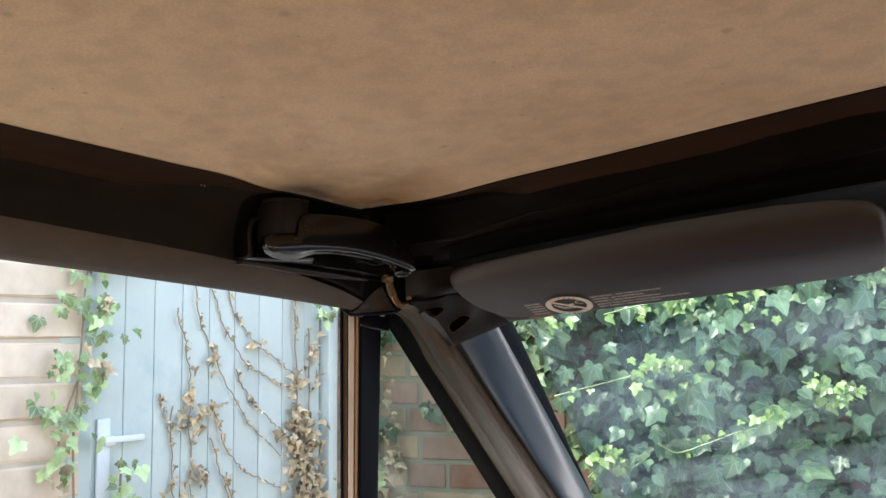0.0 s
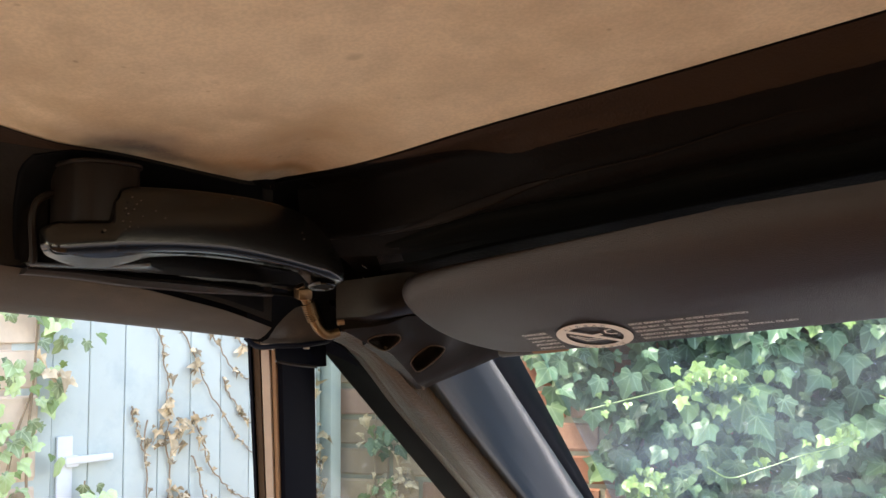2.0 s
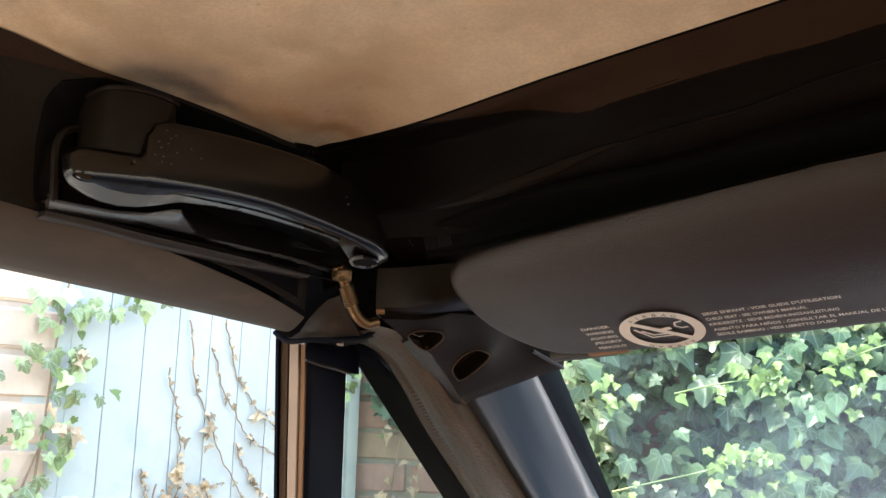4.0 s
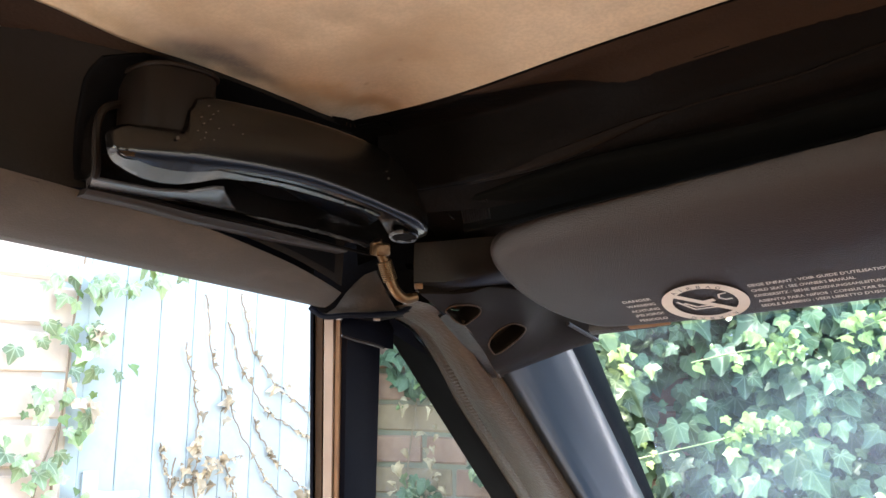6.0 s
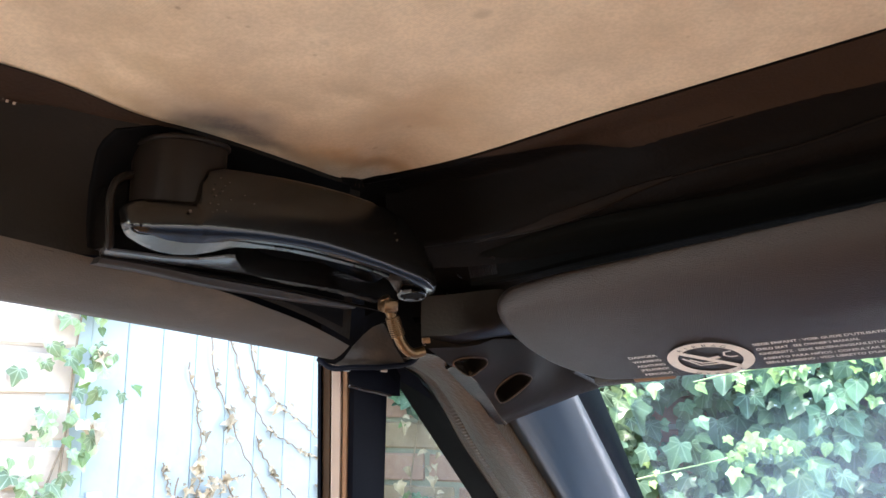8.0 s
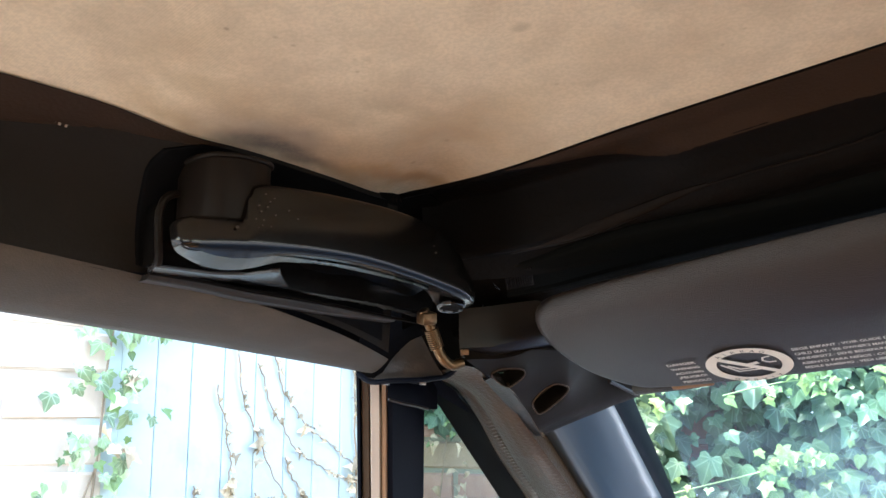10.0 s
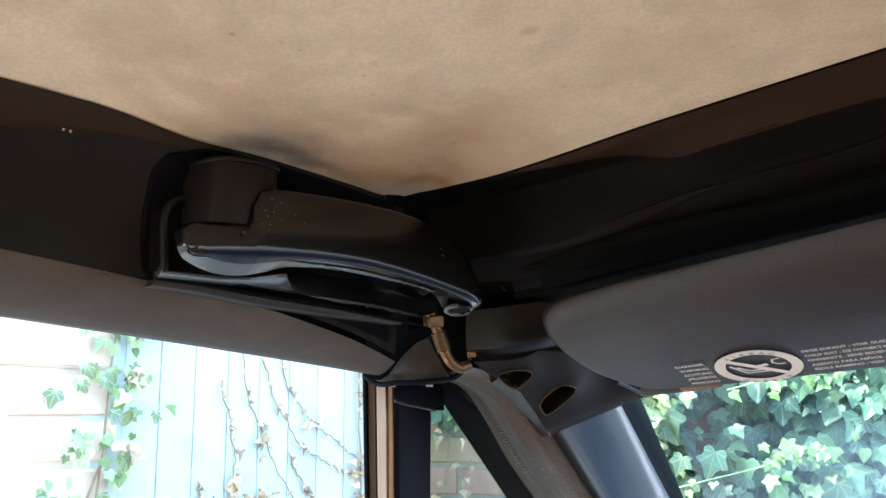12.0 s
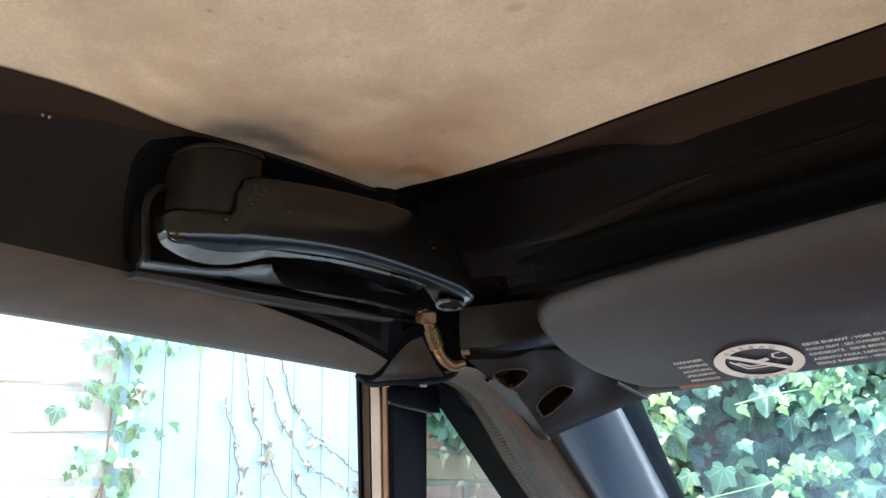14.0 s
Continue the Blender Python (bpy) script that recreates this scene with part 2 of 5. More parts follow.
M_WHITEMETAL = shader("whitewashed_metal", (0.72, 0.73, 0.72), 0.5, 0, 0.08, 40, 0.1, 200)
M_BRICK_PALE = shader("pale_brick", (0.72, 0.56, 0.42), 0.9, 0, 0.2, 30, 0.6, 120, spec=0.2, stain=0.4, stain_color=(0.62, 0.52, 0.42), stain_scale=14, per_object=0.12)
M_BRICK_RED = shader("red_brick", (0.22, 0.105, 0.066), 0.9, 0, 0.25, 30, 0.6, 120, spec=0.2, stain=0.4, stain_color=(0.36, 0.24, 0.17), stain_scale=14, per_object=0.2)
M_BRICK_PINK = shader("pinkish_brick", (0.36, 0.215, 0.155), 0.9, 0, 0.3, 30, 0.6, 120, spec=0.2, stain=0.5, stain_color=(0.30, 0.24, 0.17), stain_scale=16, per_object=0.2)
M_BRICK_BUFF = shader("weathered_buff_brick", (0.38, 0.27, 0.175), 0.9, 0, 0.3, 30, 0.6, 120, spec=0.2, stain=0.5, stain_color=(0.17, 0.17, 0.10), stain_scale=16, per_object=0.2)
M_MORTAR_PALE = shader("pale_mortar", (0.58, 0.47, 0.37), 0.95, 0, 0.15, 40, 0.5, 200, spec=0.1)
M_MORTAR = shader("mortar", (0.27, 0.25, 0.18), 0.95, 0, 0.15, 40, 0.5, 200, spec=0.1)


def leaf_material(name, color, tint, vein, amount, per_object=0.0, per_island=0.0, rough=0.38, spec=0.45):
    """A leaf blade with pale veins that spread from the stalk."""
    m = shader(name, color, rough, 0, 0.3, 30, 0.1, 90, tint=tint, spec=spec, per_object=per_object, per_island=per_island)
    n, l = m.node_tree.nodes, m.node_tree.links
    b = n["Principled BSDF"]
    base = b.inputs["Base Color"].links[0].from_socket
    uv, sep = n.new("ShaderNodeUVMap"), n.new("ShaderNodeSeparateXYZ")
    uv.uv_map = "blade"
    l.new(uv.outputs[0], sep.inputs[0])

    def op(kind, a, c):
        k = n.new("ShaderNodeMath")
        k.operation = kind
        for i, v in enumerate((a, c)):
            if isinstance(v, float):
                k.inputs[i].default_value = v
            else:
                l.new(v, k.inputs[i])
        return k.outputs[0]
    x, y = sep.outputs[0], op("SUBTRACT", sep.outputs[1], 0.05)
    angle = op("ARCTAN2", x, y)
    reach = op("POWER", op("ADD", op("MULTIPLY", x, x), op("MULTIPLY", y, y)), 0.5)
    gap = op("MULTIPLY", op("PINGPONG", angle, 0.36), reach)
    r = n.new("ShaderNodeMapRange")
    r.inputs["From Min"].default_value, r.inputs["From Max"].default_value, r.inputs["To Min"].default_value, r.inputs["To Max"].default_value = 0.008, 0.040, amount, 0.0
    l.new(gap, r.inputs["Value"])
    mx = n.new("ShaderNodeMix")
    mx.data_type = "RGBA"
    mx.inputs[7].default_value = (*vein, 1)
    l.new(r.outputs[0], mx.inputs[0])
    l.new(base, mx.inputs[6])
    l.new(mx.outputs[2], b.inputs["Base Color"])
    return m


M_LEAF = leaf_material("ivy_leaf", (0.038, 0.074, 0.038), (0.088, 0.138, 0.070), (0.20, 0.27, 0.16), 0.40, per_object=0.45, spec=0.3)
M_LEAF_FAR = leaf_material("ivy_leaf_mass", (0.038, 0.074, 0.036), (0.086, 0.134, 0.064), (0.16, 0.22, 0.13), 0.40, per_island=0.45, spec=0.3)
M_LEAF_NEW = leaf_material("young_ivy_leaf", (0.105, 0.17, 0.040), (0.175, 0.24, 0.070), (0.25, 0.32, 0.12), 0.4, per_object=0.35)
# paler ivy green with sunlight mixed into the leaf colour
M_LEAF_LIT = leaf_material("ivy_leaf_lit_tone", (0.21, 0.32, 0.095), (0.44, 0.53, 0.27), (0.55, 0.60, 0.38), 0.5, per_object=0.6)
M_DRY = shader("dry_leaf", (0.28, 0.18, 0.092), 0.8, 0, 0.5, 40, 0.3, 120, tint=(0.62, 0.49, 0.32), spec=0.15, per_object=0.45)
M_STEM = shader("woody_stem", (0.31, 0.22, 0.145), 0.9, 0, 0.3, 50, 0.4, 200, spec=0.15)
M_GROUND = shader("grey_paving", (0.20, 0.185, 0.165), 0.9, 0, 0.2, 6, 0.4, 60, spec=0.2)
M_BODY = shader("pale_silver_paint", (0.78, 0.79, 0.80), 0.25, 0.1, 0.05, 20)
M_CARPET = shader("tan_upholstery", (0.62, 0.30, 0.12), 0.9, 0, 0.15, 20, 0.3, 300, spec=0.1)


def glass_material(name, dust_haze, tint, gloss=1.0):
    m = bpy.data.materials.new(name)
    m.use_nodes = True
    n, l = m.node_tree.nodes, m.node_tree.links
    n.remove(n["Principled BSDF"])
    tr, gl, df = n.new("ShaderNodeBsdfTransparent"), n.new("ShaderNodeBsdfGlossy"), n.new("ShaderNodeBsdfTranslucent")
    tr.inputs["Color"].default_value = (*tint, 1)
    gl.inputs["Roughness"].default_value = 0.03
    # film of dust, its blue adding the haze of reflected sky
    df.inputs["Color"].default_value = (0.62, 0.78, 0.95, 1)
    lw = n.new("ShaderNodeLayerWeight")
    fr = n.new("ShaderNodeMath")
    fr.operation, fr.inputs[1].default_value = "POWER", 5.0
    ad = n.new("ShaderNodeMath")
    ad.operation, ad.inputs[1].default_value = "ADD", 0.035
    l.new(lw.outputs["Facing"], fr.inputs[0])
    gm = n.new("ShaderNodeMath")
    gm.operation, gm.inputs[1].default_value = "MULTIPLY", gloss
    l.new(fr.outputs[0], gm.inputs[0])
    l.new(gm.outputs[0], ad.inputs[0])
    a, b = n.new("ShaderNodeMixShader"), n.new("ShaderNodeMixShader")
    co, no, ra = n.new("ShaderNodeTexCoord"), n.new("ShaderNodeTexNoise"), n.new("ShaderNodeMapRange")
    no.inputs["Scale"].default_value, no.inputs["Detail"].default_value = 9, 8
    ra.inputs["From Min"].default_value, ra.inputs["From Max"].default_value, ra.inputs["To Max"].default_value = 0.4, 0.8, dust_haze
    l.new(co.outputs["Object"], no.inputs["Vector"])
    l.new(no.outputs["Fac"], ra.inputs["Value"])
    l.new(ad.outputs[0], a.inputs[0])
    l.new(tr.outputs[0], a.inputs[1])
    l.new(gl.outputs[0], a.inputs[2])
    vo, sp, mx = n.new("ShaderNodeTexVoronoi"), n.new("ShaderNodeMapRange"), n.new("ShaderNodeMath")
    vo.inputs["Scale"].default_value = 95
    l.new(co.outputs["Object"], vo.inputs["Vector"])
    sp.inputs["From Min"].default_value, sp.inputs["From Max"].default_value, sp.inputs["To Min"].default_value, sp.inputs["To Max"].default_value = 0.02, 0.10, dust_haze * 5, 0.0
    l.new(vo.outputs["Distance"], sp.inputs["Value"])
    mx.operation = "MAXIMUM"
    l.new(ra.outputs[0], mx.inputs[0])
    l.new(sp.outputs[0], mx.inputs[1])
    l.new(mx.outputs[0], b.inputs[0])
    l.new(a.outputs[0], b.inputs[1])
    l.new(df.outputs[0], b.inputs[2])
    l.new(b.outputs[0], n["Material Output"].inputs["Surface"])
    return m


M_GLASS = glass_material("dusty_hazed_windscreen_glass", 0.06, (0.705, 0.88, 0.96), 2.6)
M_GLASS_SIDE = glass_material("side_glass", 0.03, (0.48, 0.54, 0.49), 0.25)


# ---------------------------------------------------------------- mesh helpers
def V(*a):
    return Vector(a)


def part(name, bm, material, parent=None, label="", smooth=True, angle=40):
    """Links a bmesh as one mesh object, under a thing or a part."""
    me = bpy.data.meshes.new(name)
    bmesh.ops.recalc_face_normals(bm, faces=bm.faces)
    bm.to_mesh(me)
    bm.free()
    me.materials.append(material)
    if smooth:
        me.shade_smooth()
        me.set_sharp_from_angle(angle=radians(angle))
    ob = new(name, me)
    ob.parent = parent
    if label:
        ob["label"] = label
    return ob


def thing(name, label, category, group="", kind="", at=(0, 0, 0)):
    e = new(name)
    e.empty_display_size = 0.05
    return tagged(e, label, category, group, kind)


def curve(points, n, start=None, end=None):
    """n points along a smooth curve through a few control points; start and end may give its directions there."""
    p = [Vector(q) for q in points]
    h = [max(1e-9, (b - a).length) for a, b in zip(p, p[1:])]
    k = len(p)
    slope = [(p[i + 1] - p[i]) / h[i] for i in range(k - 1)]
    tan = [slope[0]] + [(slope[i - 1] * h[i] + slope[i] * h[i - 1]) / (h[i - 1] + h[i]) for i in range(1, k - 1)] + [slope[-1]]
    tan[0], tan[-1] = start or tan[0], end or tan[-1]
    lens = [0.0]
    for d in h:
        lens.append(lens[-1] + d)
    out = []
    for j in range(n):
        s = lens[-1] * j / (n - 1)
        i = max(q for q in range(k - 1) if lens[q] <= s + 1e-9)
        t = (s - lens[i]) / h[i]
        out.append(p[i] * (2 * t ** 3 - 3 * t ** 2 + 1) + tan[i] * h[i] * (t ** 3 - 2 * t ** 2 + t) + p[i + 1] * (3 * t ** 2 - 2 * t ** 3) + tan[i + 1] * h[i] * (t ** 3 - t ** 2))
    return out


def grid(rows, bm=None, closed=False):
    """A quad sheet through rows of points."""
    bm = bm or bmesh.new()
    vs = [[bm.verts.new(p) for p in r] for r in rows]
    for a, b in zip(vs, vs[1:]):
        m = len(a)
        for i in range(m if closed else m - 1):
            j = (i + 1) % m
            bm.faces.new((a[i], a[j], b[j], b[i]))
    return bm


def slab(rows, back):
    """A sheet through rows of points with a thickness: its back is moved by the vector back."""
    back = Vector(back)
    rings = []
    front = [list(r) for r in rows]
    rear = [[p + back for p in r] for r in rows]
    bm = bmesh.new()
    f = [[bm.verts.new(p) for p in r] for r in front]
    g = [[bm.verts.new(p) for p in r] for r in rear]
    R, C = len(f), len(f[0])
    for i in range(R - 1):
        for j in range(C - 1):
            bm.faces.new((f[i][j], f[i][j + 1], f[i + 1][j + 1], f[i + 1][j]))
            bm.faces.new((g[i][j], g[i + 1][j], g[i + 1][j + 1], g[i][j + 1]))
    for i in range(R - 1):
        for j in (0, C - 1):
            bm.faces.new((f[i][j], f[i + 1][j], g[i + 1][j], g[i][j]))
    for j in range(C - 1):
        for i in (0, R - 1):
            bm.faces.new((f[i][j], f[i][j + 1], g[i][j + 1], g[i][j]))
    return bm


def ruled(a, b, n=2, bulge=None):
    """Rows between two polylines; bulge: a vector by which the middle stands out."""
    rows = []
    for i in range(n):
        t = i / (n - 1)
        off = Vector(bulge) * (4 * t * (1 - t)) if bulge else Vector((0, 0, 0))
        rows.append([p.lerp(q, t) + off for p, q in zip(a, b)])
    return rows


def tube(points, radius, segs=8, bm=None, taper=1.0, n=None):
    """A round tube along points; taper: the end's radius as a share of the start's."""
    pts = curve(points, n) if n else [Vector(p) for p in points]
    rows = []
    side = None
    for i, p in enumerate(pts):
        d = (pts[min(i + 1, len(pts) - 1)] - pts[max(i - 1, 0)]).normalized()
        if side is None:
            side = d.orthogonal().normalized()
        side = (side - d * side.dot(d)).normalized()
        up = d.cross(side)
        r = radius * (1 + (taper - 1) * i / max(1, len(pts) - 1))
        rows.append([p + r * (side * math.cos(a) + up * math.sin(a)) for a in (2 * math.pi * k / segs for k in range(segs))])
    first = bm is None
    bm = bm or bmesh.new()
    n0 = len(bm.verts)
    grid(rows, bm, True)
    bm.verts.ensure_lookup_table()
    bm.faces.new(bm.verts[n0:n0 + segs])
    bm.faces.new(bm.verts[len(bm.verts) - segs:])
    return bm


def plate(outline, thick, bevel=0.0, segs=2, holes=()):
    """A flat plate from an outline in its own x and y, thick downwards in z; holes are outlines too."""
    bm = bmesh.new()
    edges = []
    for loop in (outline, *holes):
        vs = [bm.verts.new((x, y, 0)) for x, y in loop]
        edges += [bm.edges.new((vs[i], vs[(i + 1) % len(vs)])) for i in range(len(vs))]
    if holes:
        bmesh.ops.triangle_fill(bm, use_beauty=True, use_dissolve=False, edges=edges)
    else:
        bm.faces.new(bm.verts)
    top = list(bm.faces)
    ext = bmesh.ops.extrude_face_region(bm, geom=top)
    moved = [g for g in ext["geom"] if isinstance(g, bmesh.types.BMVert)]
    bmesh.ops.translate(bm, verts=moved, vec=(0, 0, -thick))
    bmesh.ops.recalc_face_normals(bm, faces=bm.faces)
    if bevel:
        rim = [e for e in bm.edges if len(e.link_faces) == 2 and e.calc_face_angle(0) > 0.7]
        bmesh.ops.bevel(bm, geom=rim, offset=bevel, segments=segs, profile=0.5, affect="EDGES", clamp_overlap=True)
    return bm


def smooth_loop(points, n):
    """A closed smooth loop of n points through control points in x and y."""
    p = [Vector((x, y, 0)) for x, y in points]
    k = len(p)
    out = []
    per = max(1, n // k)
    for i in range(k):
        a, b, c, d = p[i - 1], p[i], p[(i + 1) % k], p[(i + 2) % k]
        for j in range(per):
            t = j / per
            q = 0.5 * (2 * b + (c - a) * t + (2 * a - 5 * b + 4 * c - d) * t * t + (3 * b - a - 3 * c + d) * t ** 3)
            out.append((q.x, q.y))
    return out


def table(pairs, x):
    for (a, u), (b, v) in zip(pairs, pairs[1:]):
        if x <= b:
            t = max(0.0, (x - a) / (b - a))
            t = t * t * (3 - 2 * t) if abs(v - u) > 0.004 else t
            return u + (v - u) * t
    return pairs[-1][1]


def frame_of(origin, x, y):
    """The matrix of a local frame with the given x axis and a y axis near y."""
    x = Vector(x).normalized()
    y = Vector(y)
    y = (y - x * y.dot(x)).normalized()
    z = x.cross(y)
    m = Matrix((x, y, z)).transposed().to_4x4()
    m.translation = Vector(origin)
    return m


def box(size, at=(0, 0, 0), bevel=0.0, segs=2):
    bm = bmesh.new()
    bmesh.ops.create_cube(bm, size=1, matrix=Matrix.Translation(at) @ Matrix.Diagonal((*size, 1)))
    if bevel:
        bmesh.ops.bevel(bm, geom=bm.edges[:], offset=bevel, segments=segs, profile=0.5, affect="EDGES", clamp_overlap=True)
    return bm


def moved(bm, m):
    bmesh.ops.transform(bm, matrix=m, verts=bm.verts)
    return bm


# ---------------------------------------------------------------- the car's roof
RAIL = V(0.742, 0.66, -0.115)      # side rail, towards the windscreen
FWD = V(0.52, 0.854, 0.0)          # across the header, forwards
INB = V(0.66, -0.742, 0.0)         # across the side rail, inwards
TIP = V(0.001, 0.794, 1.322)


def roof_z(x, y):
    dx, dy = x - TIP.x, y - TIP.y
    return 1.322 + 0.0517 * dx - 0.147 * max(dy, -0.42) - 0.03 * min(0, dy + 0.42)


A_LEFT = [V(-0.187, 0.592, 1.342) - RAIL * 0.9, V(-0.187, 0.592, 1.342) - RAIL * 0.4, V(-0.187, 0.592, 1.342), V(-0.113, 0.658, 1.332), V(-0.082, 0.686, 1.328),
          V(-0.062, 0.705, 1.323), V(-0.049, 0.722, 1.323), V(-0.015, 0.761, 1.319), V(-0.006, 0.778, 1.319), TIP]
A_RIGHT = [TIP, V(0.012, 0.789, 1.323), V(0.036, 0.773, 1.324), V(0.10, 0.734, 1.334), V(0.168, 0.693, 1.344), V(0.306, 0.609, 1.365), V(0.6, 0.43, 1.39), V(1.05, 0.156, 1.40)]
tip_way = (A_RIGHT[1] - A_LEFT[-2]).normalized()
edge_left = curve(A_LEFT, 237, end=tip_way)
edge_right = curve(A_RIGHT, 180, start=tip_way)

headliner = thing("ceiling", "stained cream cloth headliner of a car soft top", "ceiling", kind="structure")
rim = edge_left + edge_right[1:]
corners = [V(1.05, 0.156, 1.40), V(0.396, -1.037, 1.41), V(-0.770, -0.365, 1.41), edge_left[0]]
far = [a.lerp(b, i / 12) for a, b in zip(corners, corners[1:]) for i in range(1, 13)][:-1]
rim = rim + far
middle = V(0.28, 0.22, 0)
rows = []
for k in range(22):
    w = (k / 21) ** 2.0
    row = []
    for p in rim:
        q = p.lerp(middle, w)
        row.append(V(q.x, q.y, roof_z(q.x, q.y) + (p.z - roof_z(p.x, p.y)) * (1 - w) ** 7))
    rows.append(row)
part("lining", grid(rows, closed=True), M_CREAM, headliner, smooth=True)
outer = [[p + V(0, 0, 0.025 + 0.02 * k) for p in r] for k, r in enumerate(rows[::7])]
part("outer_skin", grid(outer, closed=True), M_LINING, headliner, "black soft top cloth")

# dark lining of the side rail: out from the cloth's edge, then down to the padded roll
ROLL_IN = V(-0.086, 0.735, 1.277)
WIN = V(-0.026, 0.849, 1.248)
roll_inner = curve([ROLL_IN - V(0.742, 0.66, -0.115) * 1.1, ROLL_IN - V(0.742, 0.66, -0.115) * 0.3, ROLL_IN, V(-0.064, 0.757, 1.273), V(-0.047, 0.776, 1.269), V(-0.038, 0.787, 1.266), V(-0.024, 0.810, 1.261), V(-0.014, 0.828, 1.256), V(-0.009, 0.841, 1.253)], 237)
roll_outer = curve([WIN - RAIL * 1.27, WIN - RAIL * 0.5, WIN - RAIL * 0.17, WIN - RAIL * 0.08, WIN - RAIL * 0.03, V(-0.0195, 0.8535, 1.2470)], 237)
side_rail = thing("side_rail", "dark cloth-lined side rail above the door window", "roof rail", kind="structure")
rows = []
LT, LLAT, LUP = (0, 0.25, 0.5, 0.75, 0.9, 1.0), (0, -0.016, -0.020, -0.012, -0.004, -0.001), (0, 0.004, 0.000, 0.002, 0.002, 0.003)
PAD_OUT = V(0.36, -0.70, -0.62)
for t, lat, up in ((0, 0.006, 0.004), *zip(LT, LLAT, LUP)):
    # behind the latch the lining's foot stays up, elsewhere it meets the roll
    foot = 0.0038 * max(0.0, (t - 0.8) / 0.2)
    rows.append([a.lerp(b, t) + INB * lat * min(1, max(0, (56 - i / 4) / 6)) + V(0, 0, up - foot * min(1.0, max(0.0, (212 - i) / 5))) for i, (a, b) in enumerate(zip(edge_left, roll_inner))])
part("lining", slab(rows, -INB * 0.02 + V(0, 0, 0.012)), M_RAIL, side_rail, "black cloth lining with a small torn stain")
# a black sheet with a rounded end, painting the shade around the latch
pad = []
for k in range(25):
    u = k / 24
    lead = float(np.interp(u, (0, 0.12, 0.3, 1), (215, 212.2, 211, 209.3)))
    row = []
    for j in range(60):
        i = lead + (234.5 - lead) * (j / 59) ** 1.3
        n = int(i)
        t = 0.03 + u * (float(np.interp(i, (213, 215.5, 235), (0.97, 0.95, 0.93))) - 0.03)
        a = edge_left[n].lerp(edge_left[n + 1], i - n)
        b = roll_inner[n].lerp(roll_inner[n + 1], i - n)
        lat = float(np.interp(t, LT, LLAT)) * min(1, max(0, (56 - i / 4) / 6))
        row.append(a.lerp(b, t) + INB * lat + V(0, 0, float(np.interp(t, LT, LUP))) + PAD_OUT * (0.0012 if j > 1 else 0.0001 + 0.0008 * j))
    pad.append(row)
part("latch_shade", slab(pad, -PAD_OUT * 0.002), M_BLACK_RUBBER, side_rail, "black sheet painting the shade around the latch")
# brown strip over the rail cloth: its warm sheen, put in as colour
strip = []
for w in range(6):
    strip.append([])
    for i, (a, b) in enumerate(zip(edge_left, roll_inner)):
        if a.x > -0.052:
            continue
        t = 0.002 + 0.32 * (w / 5) * min(1.0, max(0.01, (-0.052 - a.x) / 0.075))
        lat = float(np.interp(t, (0, 0.25, 0.5), (0, -0.016, -0.020)))
        strip[-1].append(a.lerp(b, t) + INB * (lat + 0.0012) + V(0, 0, float(np.interp(t, (0, 0.25, 0.5), (0, 0.004, 0.0))) - 0.0006))
part("edge_sheen", slab(strip, -INB * 0.0008), M_EDGE_SHEEN, side_rail, "brown strip painting the sheen at the cloth's edge")
rows = []
for t, down in ((0, 0.0005), (0.03, -0.0020), (0.2, -0.007), (0.45, -0.011), (0.7, -0.010), (0.9, -0.005), (1.0, 0.002), (1.0, 0.014)):
    rows.append([a.lerp(b, t) + V(0, 0, down * min(1.0, 0.12 + (59 - i / 4) / 14)) for i, (a, b) in enumerate(zip(roll_inner, roll_outer))])
part("padded_roll", slab(rows, V(-0.0030, 0.0034, 0.0004)), M_VINYL, side_rail, "grey-brown padded vinyl roll")

outer_wall = curve([WIN - RAIL * 1.27, WIN - RAIL * 0.3, WIN, V(-0.012, 0.886, 1.249), V(0.02, 0.93, 1.25), V(0.11, 1.0, 1.248)], 40)
part("outer_wall", slab([[p + V(-0.006, 0.006, 0.010) for p in outer_wall], [p + V(-0.002, 0.002, 0.10 + 0.10 * (1 - i / 39)) for i, p in enumerate(outer_wall)]], (-0.012, 0.012, 0)), M_LINING, side_rail)

for k, (dx, dz) in enumerate(((0, 0), (0.0022, -0.0010), (0.0010, 0.0028), (-0.0012, 0.0022), (0.0030, 0.0015))):
    a = V(-0.1019 + dx * 0.75, 0.6896 + dx * 0.65, 1.3236 + dz * 0.3) + V(0.105, -0.327, -0.939) * 0.0011
    part("torn_thread", tube([a, a + V(0.0003, -0.0002, 0.0014 if k > 1 else 0.0009)], 0.0005 if k < 2 else 0.0002, 5), M_TAN if k < 2 else M_VINYL, side_rail, "pale torn threads")

for k in range(3):
    a = V(0.0 + 0.0013 * k, 0.7855 + 0.001 * k, 1.3185)
    part("frayed_thread", tube([a, a + V(0.0005 * (k - 1), 0.0003, -0.0014 - 0.0004 * (k % 2))], 0.0002, 5), M_EDGE_SHEEN, side_rail, "frayed thread of the cloth's edge")

# header over the windscreen
header = thing("windscreen_header", "black cloth-lined windscreen header", "roof rail", kind="structure")
profile = ((-0.006, 0.004), (0.0, 0.0), (0.010, -0.004), (0.022, -0.011), (0.031, -0.0185), (0.035, -0.0245), (0.039, -0.0275), (0.044, -0.0275), (0.052, -0.031), (0.065, -0.038), (0.10, -0.050), (0.14, -0.066), (0.175, -0.082))
edge_fine = edge_right
PF, PD = [f for f, d in profile], [d for f, d in profile]
